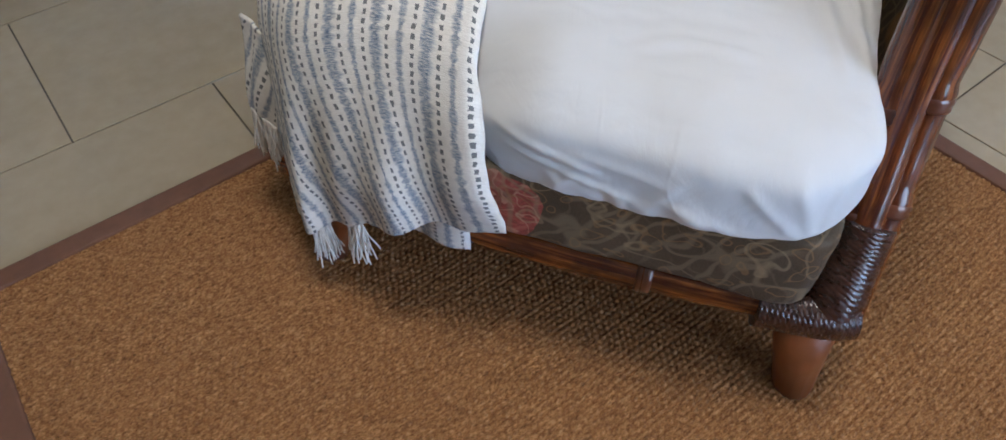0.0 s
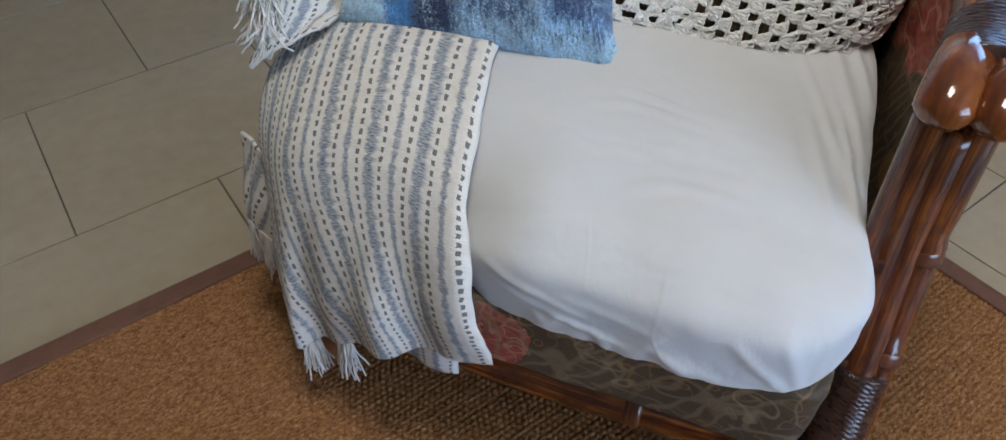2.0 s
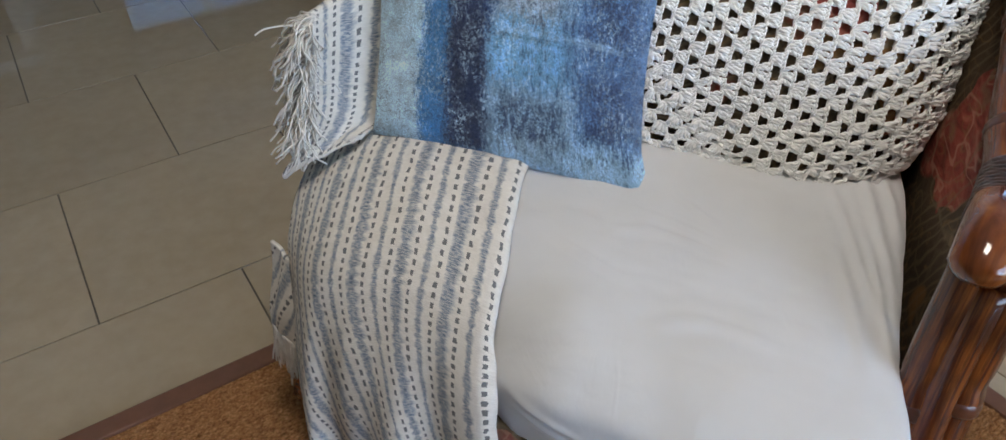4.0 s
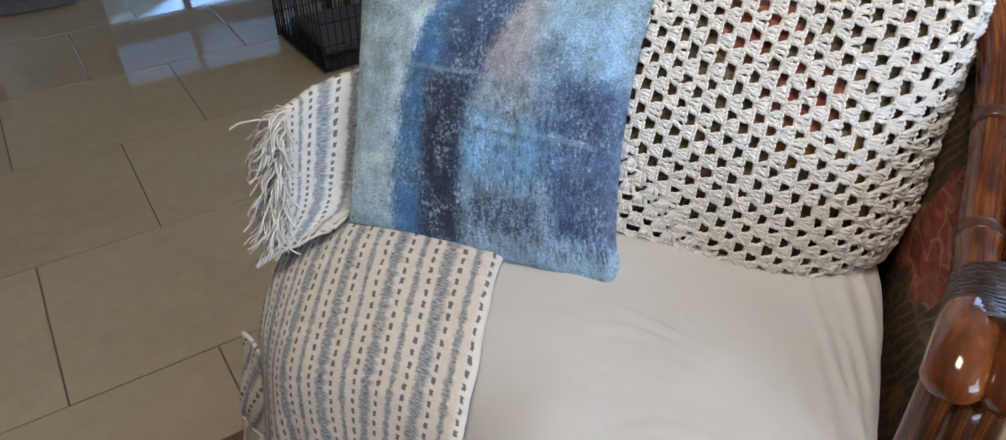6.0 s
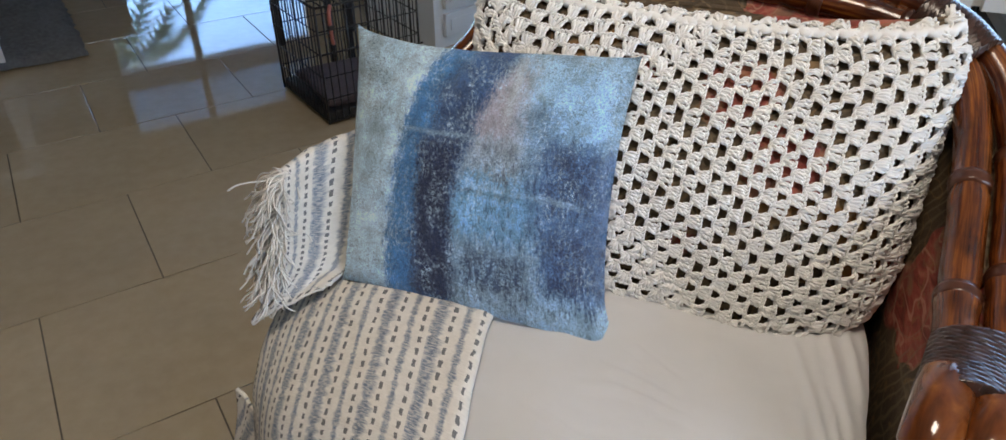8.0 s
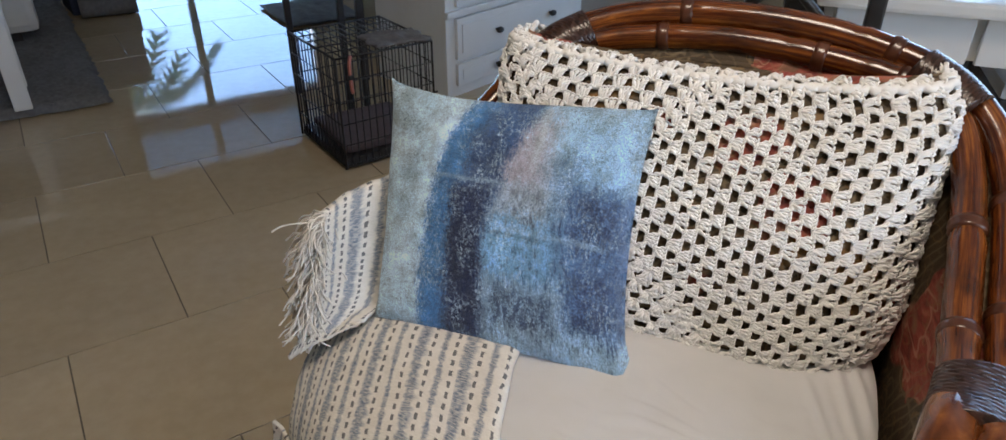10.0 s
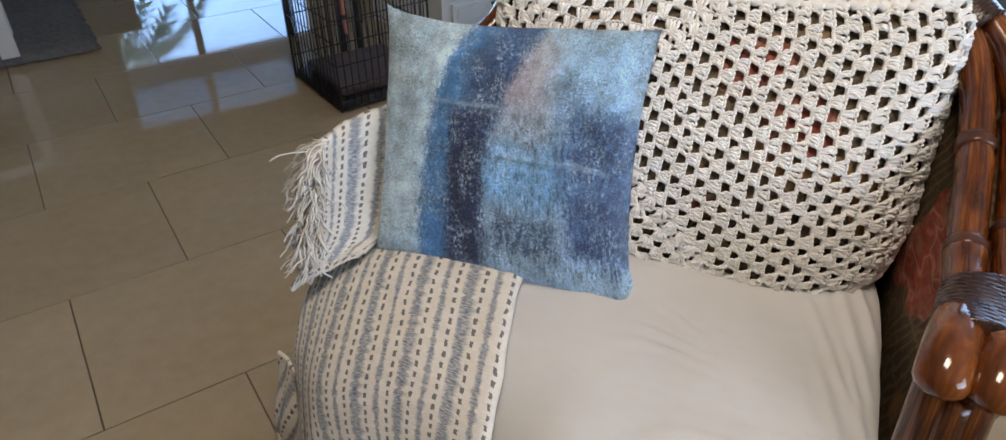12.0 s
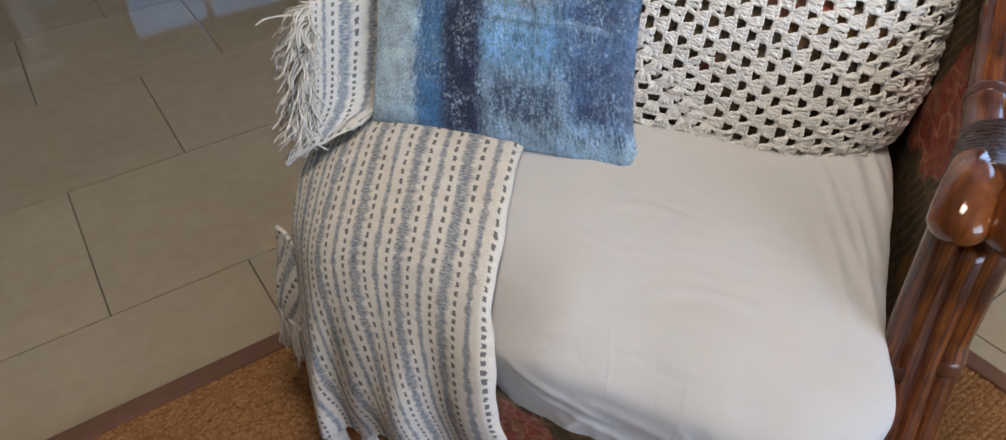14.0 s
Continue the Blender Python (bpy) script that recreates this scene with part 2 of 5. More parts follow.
def throw_material():
    """Cream woven cotton with blurred blue stripes and rows of dark dashes, along v of the cloth; UV in metres."""
    m = Mat("striped_woven_throw", 0.9, spec=0.2, coords="UV")
    x, y, _ = m.xyz()
    wob = m.math("MULTIPLY", m.math("SUBTRACT", m.noise(30, 3), 0.5), 0.006)
    xs = m.math("DIVIDE", m.math("ADD", x, wob), 0.0375)
    cell = m.math("FLOOR", xs)
    f = m.math("SUBTRACT", xs, cell)
    # dash row near the start of each period
    rag = m.math("MULTIPLY", m.math("SUBTRACT", m.noise(170, 3), 0.5), 0.14)
    d1 = m.math("ABSOLUTE", m.math("ADD", m.math("SUBTRACT", f, 0.25), rag))
    inrow = m.math("LESS_THAN", d1, m.ramp(x, [(0.012, 0.050), (0.022, 0.068)]))
    ys = m.math("DIVIDE", m.math("ADD", y, m.math("MULTIPLY", cell, 0.0047)), 0.0135)
    yf = m.math("FRACT", ys)
    dash = m.math("LESS_THAN", m.math("ABSOLUTE", m.math("ADD", m.math("SUBTRACT", yf, 0.5), m.math("MULTIPLY", rag, 1.6))), m.math("ADD", 0.18, m.math("MULTIPLY", m.noise(38, 2), 0.2)))
    dashes = m.math("MULTIPLY", inrow, dash)
    # blurred stripe, of uneven strength and width
    d2 = m.math("ABSOLUTE", m.math("SUBTRACT", f, 0.74))
    odd = m.math("MODULO", m.math("ABSOLUTE", cell), 2.0)
    half = m.math("ADD", 0.16, m.math("MULTIPLY", odd, 0.17))
    beat = m.ramp(m.noise(60, 4, 0.65, stretch=(0.15, 1.5, 1)), [(0.33, 0.0), (0.67, 1.0)])
    half = m.math("MULTIPLY", half, m.math("ADD", 0.35, m.math("MULTIPLY", beat, 1.3)))
    stripe = m.math("SUBTRACT", 1.0, m.math("DIVIDE", d2, half))
    stripe = m.math("MINIMUM", m.math("MAXIMUM", m.math("MULTIPLY", stripe, 1.7), 0.0), 1.0)
    thread = m.noise(420, 2, stretch=(0.25, 1.6, 1))
    stripe = m.math("MULTIPLY", stripe, m.ramp(thread, [(0.36, 0.25), (0.6, 1.0)]))
    cream = m.ramp(m.noise(45, 4), [(0.3, (0.68, 0.645, 0.58)), (0.7, (0.80, 0.77, 0.71))])
    cream = m.mix(0.25, cream, m.ramp(thread, [(0.3, (0.45, 0.42, 0.37)), (0.7, (0.82, 0.79, 0.72))]))
    blue = m.ramp(m.noise(60, 3), [(0.3, (0.050, 0.092, 0.170)), (0.7, (0.135, 0.190, 0.285))])
    col = m.mix(m.math("MULTIPLY", stripe, 0.9), cream, blue)
    col = m.mix(m.math("MULTIPLY", dashes, 0.88), col, (0.10, 0.105, 0.115))
    m.colour(col)
    m.bump(thread, 0.7, 0.0012)
    m.bump(m.noise(260, 2, stretch=(1.4, 0.5, 1)), 0.5, 0.001)
    m.bump(m.math("ADD", dashes, m.math("MULTIPLY", stripe, 0.4)), 0.3, 0.0012)
    return m.m


def yarn_material(name, lo, hi):
    m = Mat(name, 0.88, spec=0.2)
    m.b.inputs["Sheen Weight"].default_value = 0.2
    m.colour(m.ramp(m.noise(60, 4), [(0.3, lo), (0.7, hi)]))
    m.bump(m.noise(520, 2, stretch=(1, 1, 1)), 0.6, 0.0008)
    return m.m


def painted_pillow_material():
    """Distressed brush bands in blues, greys and mauve; UV 0..1 over the face."""
    m = Mat("painted_blue_cushion_cover", 0.62, spec=0.28, coords="UV")
    m.b.inputs["Sheen Weight"].default_value = 0.2
    x, y, _ = m.xyz()
    wide = lambda v: m.ramp(v, [(0.36, 0.0), (0.64, 1.0)])
    down = wide(m.noise(46, 8, 0.80, (1.7, 0.42, 1)))
    over = wide(m.noise(30, 8, 0.80, (0.38, 2.0, 1), loc=(3, 1, 0)))
    grain = m.ramp(m.noise(120, 6, 0.8), [(0.38, 0.0), (0.62, 1.0)])
    soft = m.noise(4, 3, 0.6)
    tear = m.math("ADD", m.math("MULTIPLY", m.math("SUBTRACT", down, 0.5), 0.050), m.math("MULTIPLY", m.math("SUBTRACT", grain, 0.5), 0.040))
    tear = m.math("ADD", tear, m.math("MULTIPLY", m.math("SUBTRACT", soft, 0.5), 0.05))
    rise = m.math("ADD", m.math("MULTIPLY", m.math("SUBTRACT", down, 0.5), 0.10), m.math("MULTIPLY", m.math("SUBTRACT", grain, 0.5), 0.06))
    xr, yr = m.math("ADD", m.math("SUBTRACT", x, m.math("MULTIPLY", m.math("SUBTRACT", 1.0, x), 0.075)), tear), m.math("ADD", y, rise)
    bow = m.math("MULTIPLY", m.math("POWER", y, 3.0), 0.19)
    u = m.math("SUBTRACT", xr, bow)

    def span(v, a, b, edge=0.02):
        return m.math("MULTIPLY", m.ramp(v, [(max(0.0, a - edge), 0.0), (a + edge, 1.0)]) if a > 0 else 1.0, m.ramp(v, [(b - edge, 1.0), (min(1.0, b + edge), 0.0)]) if b < 1 else 1.0)

    def patch(col, xa, xb, ya, yb, colour, amount=1.0, vx=None, edge=0.02):
        return m.mix(m.math("MULTIPLY", m.math("MULTIPLY", span(vx or xr, xa, xb, edge), span(yr, ya, yb, edge)), amount), col, colour)

    scraped = m.ramp(m.math("ADD", m.math("MULTIPLY", down, 0.5), m.math("MULTIPLY", grain, 0.5)), [(0.34, 0.15), (0.52, 0.95)])
    col = m.ramp(soft, [(0.35, (0.42, 0.54, 0.62)), (0.65, (0.60, 0.69, 0.74))])
    col = patch(col, 0.03, 0.12, 0.42, 0.70, (0.17, 0.23, 0.28), 0.5)
    col = patch(col, 0.0, 0.10, 0.78, 1.0, (0.22, 0.28, 0.32), 0.45)
    # right half
    col = patch(col, 0.44, 1.0, 0.0, 1.0, (0.30, 0.43, 0.56), 0.9)
    col = patch(col, 0.45, 0.66, 0.60, 0.92, (0.40, 0.33, 0.36), 0.9, edge=0.05)
    col = patch(col, 0.45, 0.68, 0.46, 0.64, (0.33, 0.36, 0.41), 0.8)
    col = patch(col, 0.72, 0.98, 0.62, 0.90, (0.34, 0.53, 0.74), 0.9, edge=0.05)
    col = patch(col, 0.44, 0.76, 0.28, 0.50, (0.18, 0.36, 0.56), 0.9)
    col = patch(col, 0.70, 0.80, 0.30, 0.78, (0.10, 0.17, 0.29), 0.7)
    col = patch(col, 0.76, 1.0, 0.14, 0.66, (0.085, 0.165, 0.33), 0.92)
    col = patch(col, 0.78, 0.97, 0.44, 0.66, (0.025, 0.038, 0.085), scraped, edge=0.04)
    col = patch(col, 0.80, 0.97, 0.16, 0.38, (0.022, 0.030, 0.078), scraped, edge=0.04)
    col = patch(col, 0.46, 0.74, 0.08, 0.27, (0.025, 0.036, 0.078), scraped, edge=0.04)
    col = patch(col, 0.50, 0.70, 0.02, 0.12, (0.30, 0.38, 0.45), 0.7)
    # bowed band and its dark core
    col = patch(col, 0.155, 0.275, 0.0, 1.0, (0.050, 0.175, 0.385), 0.98, u, 0.012)
    col = patch(col, 0.265, 0.430, 0.0, 1.0, (0.026, 0.080, 0.205), 0.97, u)
    col = patch(col, 0.275, 0.435, 0.02, 0.60, (0.006, 0.012, 0.048), 0.99, xr)
    col = patch(col, 0.34, 0.48, 0.56, 0.84, (0.030, 0.045, 0.095), 0.6, xr)
    # dry-brushed wear: pale scrapes, dark pits, broken strokes down and across
    worn = m.ramp(m.noise(9, 6, 0.75, (1.5, 0.6, 1), loc=(7, 7, 0)), [(0.45, 0.04), (0.60, 1.0)])
    chips = m.ramp(m.noise(75, 9, 0.85, (1.3, 0.75, 1)), [(0.522, 0.0), (0.536, 0.80)])
    col = m.mix(m.math("MULTIPLY", chips, worn), col, (0.52, 0.62, 0.70))
    pits = m.ramp(m.noise(70, 9, 0.85, loc=(9, 2, 0)), [(0.545, 0.0), (0.560, 0.80)])
    col = m.mix(m.math("MULTIPLY", pits, m.ramp(m.noise(5, 4, 0.7, loc=(2, 9, 0)), [(0.40, 0.15), (0.60, 1.0)])), col, (0.035, 0.055, 0.115))
    strokes = m.math("MULTIPLY", m.ramp(down, [(0.62, 0.0), (0.72, 0.75)]), m.math("MULTIPLY", span(xr, 0.48, 1.0, 0.06), span(yr, 0.04, 0.66, 0.08)))
    col = m.mix(strokes, col, (0.038, 0.060, 0.125))
    col = m.mix(m.math("MULTIPLY", m.ramp(over, [(0.78, 0.0), (0.88, 0.5)]), worn), col, (0.40, 0.49, 0.56))
    col = m.mix(m.math("MULTIPLY", m.ramp(over, [(0.08, 0.5), (0.16, 0.0)]), worn), col, (0.06, 0.10, 0.17))
    for lo, hi, level, tone in ((0.52, 0.92, 0.455, (0.36, 0.47, 0.57)), (0.50, 0.72, 0.435, (0.03, 0.04, 0.08)), (0.06, 0.60, 0.625, (0.34, 0.43, 0.51)), (0.02, 0.22, 0.40, (0.48, 0.55, 0.60))):
        wave = m.math("ABSOLUTE", m.math("SUBTRACT", m.math("ADD", y, m.math("MULTIPLY", m.math("SUBTRACT", grain, 0.5), 0.018)), level))
        col = m.mix(m.math("MULTIPLY", m.math("MULTIPLY", m.ramp(wave, [(0.004, 0.8), (0.014, 0.0)]), span(x, lo, hi, 0.03)), over), col, tone)
    streak = m.math("ABSOLUTE", m.math("SUBTRACT", m.math("ADD", x, m.math("MULTIPLY", m.math("SUBTRACT", grain, 0.5), 0.03)), m.math("ADD", 0.60, m.math("MULTIPLY", y, 0.05))))
    col = m.mix(m.math("MULTIPLY", m.ramp(streak, [(0.006, 0.7), (0.022, 0.0)]), span(yr, 0.70, 0.97, 0.04)), col, (0.50, 0.52, 0.53))
    cloud = m.ramp(m.noise(13, 6, 0.72, (1.2, 0.8, 1), loc=(4, 4, 0)), [(0.36, (0.80, 0.88, 0.94)), (0.64, (1.55, 1.72, 1.82))])
    col = m.mix(1.0, col, cloud, "MULTIPLY")
    col = m.mix(1.0, col, m.ramp(m.noise(170, 6, 0.85, (1.2, 0.9, 1), loc=(1, 6, 0)), [(0.45, 0.66), (0.55, 1.30)]), "MULTIPLY")
    m.colour(col)
    m.bump(m.noise(500, 2), 0.3, 0.0006)
    m.bump(m.noise(75, 9, 0.85, (1.3, 0.75, 1)), 0.7, 0.0022)
    m.bump(grain, 0.6, 0.002)
    m.bump(m.noise(7, 4, 0.6, (1, 0.6, 1), distort=1.2), 0.45, 0.006)
    return m.m


def sisal_material():
    m = Mat("woven_sisal", 0.9, spec=0.15)
    strand = m.noise(190, 4, 0.75, (0.6, 1.6, 1), (0, 0, 25))
    tone = m.noise(2.3, 3)
    base = m.ramp(strand, [(0.30, (0.050, 0.021, 0.007)), (0.48, (0.25, 0.120, 0.044)), (0.70, (0.52, 0.30, 0.132))])
    base = m.mix(m.ramp(tone, [(0.3, 0.0), (0.7, 0.3)]), base, (0.31, 0.142, 0.053))
    m.colour(base)
    m.bump(m.noise(420, 2), 0.5, 0.001)
    return m.m


TILE = tile_material()
GROUT = plain("grout", (0.12, 0.10, 0.075), 0.9, 0.2, 60)
WALL = plain("painted_wall", (0.54, 0.50, 0.43), 0.7, 0.05, 3, bump=0.08)
TAUPE = plain("taupe_paint", (0.27, 0.245, 0.21), 0.7, 0.05, 3, bump=0.08)
CEIL = plain("ceiling_paint", (0.80, 0.78, 0.74), 0.8, 0.04, 3, bump=0.08)
WHITE = plain("white_lacquer", (0.62, 0.63, 0.62), 0.35, 0.05, 9, coat=0.2, bump=0.05)
BLACK = plain("black_metal", (0.012, 0.012, 0.013), 0.4, 0.3, 30)
BLACKWOOD = plain("black_stained_wood", (0.014, 0.012, 0.011), 0.45, 0.3, 12)
PLASTIC = plain("black_plastic_tray", (0.018, 0.018, 0.020), 0.5, 0.25, 20)
ALU = plain("bronze_aluminium", (0.10, 0.10, 0.105), 0.4, 0.15, 20, metal=0.6)
BAMBOO = bamboo_material()
NODE = node_material()
BIND = binding_material()
KNUCKLE = knuckle_material()
FLORAL = floral_material()
SHEET = sheet_material()
THROW = throw_material()
FRINGE = yarn_material("cotton_fringe", (0.60, 0.565, 0.52), (0.80, 0.77, 0.71))
CROCHET = yarn_material("ecru_crochet_cotton", (0.86, 0.845, 0.81), (0.93, 0.92, 0.90))
PILLOW = painted_pillow_material()
SISAL = sisal_material()
RUGTAPE = plain("brown_rug_binding", (0.145, 0.066, 0.036), 0.75, 0.18, 40, bump=0.3)
LEGWOOD = plain("brown_stained_wood", (0.19, 0.060, 0.016), 0.4, 0.35, 16, coat=0.15)
SHAG = plain("grey_shag", (0.15, 0.155, 0.165), 0.95, 0.35, 60, bump=0.8, depth=0.004)
UPHOL = plain("white_upholstery", (0.50, 0.50, 0.49), 0.75, 0.06, 12)
NAVY = plain("navy_fabric", (0.012, 0.020, 0.048), 0.8, 0.2, 30)
GREYCLOTH = plain("grey_cloth", (0.12, 0.12, 0.125), 0.9, 0.3, 45, bump=0.6, depth=0.003)
PINK = plain("salmon_strap", (0.36, 0.12, 0.09), 0.6, 0.1, 30)
LIME = plain("lime_label", (0.45, 0.55, 0.08), 0.5, 0.1, 30)
PAVING = plain("pale_patio_paving", (0.55, 0.53, 0.50), 0.5, 0.1, 4)
LEAF = plain("palm_leaf", (0.05, 0.10, 0.03), 0.5, 0.3, 12)
BARK = plain("palm_bark", (0.16, 0.12, 0.08), 0.9, 0.3, 20)


def glass_material():
    m = bpy.data.materials.new("blue_cast_glass")
    m.use_nodes = True
    b = m.node_tree.nodes["Principled BSDF"]
    b.inputs["Transmission Weight"].default_value, b.inputs["Roughness"].default_value, b.inputs["IOR"].default_value = 1.0, 0.0, 1.02
    # the blue cast of the outdoor light is put into the glass colour
    b.inputs["Base Color"].default_value = (0.58, 0.80, 1.0, 1)
    return m


GLASS = glass_material()


def glow_material(name, colour, strength):
    m = bpy.data.materials.new(name)
    m.use_nodes = True
    b = m.node_tree.nodes["Principled BSDF"]
    b.inputs["Emission Color"].default_value, b.inputs["Emission Strength"].default_value = (*colour, 1), strength
    return m


LAMPGLOW = glow_material("lamp_diffuser", (1.0, 0.8, 0.55), 0.8)


# ---- mesh helpers ----
def mesh_ob(name, verts, faces, material, parent=None, label="", uvs=None, smooth=True, kind=""):
    me = bpy.data.meshes.new(name)
    me.from_pydata([tuple(v) for v in verts], [], faces)
    if uvs is not None:
        layer = me.uv_layers.new(name="UVMap")
        idx = np.empty(len(me.loops), dtype=np.int64)
        me.loops.foreach_get("vertex_index", idx)
        layer.data.foreach_set("uv", np.asarray(uvs, dtype=np.float32)[idx].ravel())
    if smooth:
        me.polygons.foreach_set("use_smooth", [True] * len(me.polygons))
    me.materials.append(material)
    me.update()
    ob = new(name, me)
    if parent is not None:
        ob.parent = parent
    if label or kind:
        tagged(ob, label=label, kind=kind)
    return ob


def part(name, bm, material, parent=None, label="", smooth=False, kind=""):
    bmesh.ops.recalc_face_normals(bm, faces=bm.faces)
    me = bpy.data.meshes.new(name)
    bm.to_mesh(me)
    bm.free()
    if smooth:
        me.polygons.foreach_set("use_smooth", [True] * len(me.polygons))
    me.materials.append(material)
    ob = new(name, me)
    if parent is not None:
        ob.parent = parent
    if label or kind:
        tagged(ob, label=label, kind=kind)
    return ob


def thing(name, m, label, category, group=""):
    ob = new(name)
    ob.empty_display_size = 0.05
    ob.matrix_world = m
    return tagged(ob, label, category, group)


def add_box(bm, lo, hi, bevel=0.0, m=None):
    lo, hi = Vector(lo), Vector(hi)
    made = bmesh.ops.create_cube(bm, size=1.0, matrix=Matrix.Translation((lo + hi) / 2) @ Matrix.Diagonal((*(hi - lo), 1)))
    if bevel:
        edges = list({e for v in made["verts"] for e in v.link_edges})
        made = bmesh.ops.bevel(bm, geom=edges, offset=bevel, segments=2, affect="EDGES", profile=0.6)
    if m is not None:
        bmesh.ops.transform(bm, matrix=m, verts=list({v for f in made["faces"] for v in f.verts} if bevel else made["verts"]))
    return bm


def box(name, lo, hi, material, parent=None, label="", bevel=0.004, m=None):
    return part(name, add_box(bmesh.new(), lo, hi, bevel, m), material, parent, label)


def spline(points, count):
    """Evenly counted Catmull-Rom samples through the points."""
    p = [Vector(q) for q in points]
    p = [p[0] * 2 - p[1], *p, p[-1] * 2 - p[-2]]
    out = []
    for k in range(count):
        s = k / (count - 1) * (len(p) - 3)
        i = min(int(s), len(p) - 4)
        f = s - i
        a, b, c, d = p[i:i + 4]
        out.append(0.5 * ((2 * b) + (c - a) * f + (2 * a - 5 * b + 4 * c - d) * f * f + (3 * b - a - 3 * c + d) * f ** 3))
    return out


def sweep_data(points, radius, sides=10, start=0, twist=0.0):
    """Vertices and faces of a closed tube along points; radius(k, s) with s the metres walked."""
    verts, faces = [], []
    n = len(points)
    side = None
    walked = 0.0
    for k, p in enumerate(points):
        t = (points[min(k + 1, n - 1)] - points[max(k - 1, 0)]).normalized()
        if side is None:
            side = t.orthogonal().normalized()
        side = (side - t * side.dot(t)).normalized()
        up = t.cross(side)
        if k:
            walked += (p - points[k - 1]).length
        r = radius(k, walked) if callable(radius) else radius
        for j in range(sides):
            a = 2 * math.pi * j / sides + twist * k
            verts.append(p + (side * math.cos(a) + up * math.sin(a)) * r)
    for k in range(n - 1):
        for j in range(sides):
            a, b = start + k * sides + j, start + k * sides + (j + 1) % sides
            faces.append((a, b, b + sides, a + sides))
    faces.append(tuple(start + j for j in reversed(range(sides))))
    faces.append(tuple(start + (n - 1) * sides + j for j in range(sides)))
    return verts, faces


def tube(name, points, radius, material, parent=None, label="", sides=10):
    v, f = sweep_data(points, radius, sides)
    walked, uvs = 0.0, []
    for k, q in enumerate(points):
        walked += (q - points[k - 1]).length if k else 0.0
        uvs += [(abs(2 * j / sides - 1), walked) for j in range(sides)]
    return mesh_ob(name, v, f, material, parent, label, uvs)


def tubes(name, paths, radius, material, parent=None, label="", sides=5, kind=""):
    v, f = [], []
    for p in paths:
        a, b = sweep_data(p, radius, sides, len(v))
        v += a
        f += b
    return mesh_ob(name, v, f, material, parent, label, kind=kind)


def cloth(name, fn, nu, nv, thick, material, parent=None, label="", size=(1, 1), skew=None):
    """A closed cloth of some thickness over fn(u, v); UV in metres of its flat size."""
    top = [[Vector(fn(i / nu, j / nv)) for i in range(nu + 1)] for j in range(nv + 1)]
    verts, uvs, faces = [], [], []
    for layer in (0, 1):
        for j in range(nv + 1):
            for i in range(nu + 1):
                p = top[j][i]
                if layer:
                    du = top[j][min(i + 1, nu)] - top[j][max(i - 1, 0)]
                    dv = top[min(j + 1, nv)][i] - top[max(j - 1, 0)][i]
                    nrm = du.cross(dv)
                    p = p + (nrm.normalized() if nrm.length > 1e-9 else Vector((0, 0, 1))) * thick
                verts.append(p)
                uvs.append((i / nu * size[0] + (skew(i / nu, j / nv) if skew else 0.0), j / nv * size[1]))
    w, q = nu + 1, (nu + 1) * (nv + 1)
    for j in range(nv):
        for i in range(nu):
            a = j * w + i
            faces.append((a, a + w, a + w + 1, a + 1))
            faces.append((q + a, q + a + 1, q + a + w + 1, q + a + w))
    rim = [j * w for j in range(nv)] + [nv * w + i for i in range(nu)] + [j * w + nu for j in range(nv, 0, -1)] + [i for i in range(nu, 0, -1)]
    for a, b in zip(rim, rim[1:] + rim[:1]):
        faces.append((b, a, q + a, q + b))
    ob = mesh_ob(name, verts, faces, material, parent, label, uvs)
    bm = bmesh.new()
    bm.from_mesh(ob.data)
    bmesh.ops.recalc_face_normals(bm, faces=bm.faces)
    bm.to_mesh(ob.data)
    bm.free()
    return ob


def ss(a, b, x):
    x = max(0.0, min(1.0, (x - a) / (b - a)))
    return x * x * (3 - 2 * x)

# ---- the room ----
X0, X1, Y0, Y1, H = -4.0, 4.5, -3.0, 7.1, 2.6
TL, TW = 0.51, 0.463
floor = tagged(box("floor", (X0, Y0, -0.15), (X1, Y1, -0.004), GROUT, bevel=0), "polished beige porcelain tile floor with dark joints", "floor", kind="structure")
ceiling = tagged(box("ceiling", (X0, Y0, H), (X1, Y1, H + 0.15), CEIL, bevel=0), "plain white painted ceiling", "ceiling", kind="structure")


def wall(name, lo, hi, label="plain beige painted wall", paint=WALL):
    return tagged(box(name, lo, hi, paint, bevel=0), label, "wall", kind="structure")


wall("wall_south_a", (X0 - 0.15, Y0 - 0.2, -0.15), (0.0, Y0, H))
wall("wall_south_b", (0.0, Y0 - 0.2, -0.15), (2.6, Y0, 0.45))
wall("wall_south_c", (0.0, Y0 - 0.2, 2.25), (2.6, Y0, H))
wall("wall_south_d", (2.6, Y0 - 0.2, -0.15), (X1 + 0.15, Y0, H))
wall("wall_west", (X0 - 0.15, Y0, -0.15), (X0, Y1, H))
DX0, DX1, DTOP = 0.72, 2.55, 2.05
wall("wall_north_a", (X0 - 0.15, Y1, -0.15), (DX0, Y1 + 0.2, H))
wall("wall_north_e", (DX0, Y1, DTOP), (DX1, Y1 + 0.2, H))
wall("wall_north_f", (DX1, Y1, -0.15), (X1 + 0.15, Y1 + 0.2, H))
wall("wall_east_a", (X1, Y0, -0.15), (X1 + 0.2, 0.0, H))
wall("wall_east_b", (X1, 0.0, -0.15), (X1 + 0.2, 2.4, 0.6))
wall("wall_east_c", (X1, 0.0, 2.3), (X1 + 0.2, 2.4, H))
wall("wall_east_d", (X1, 2.4, -0.15), (X1 + 0.2, Y1, H))
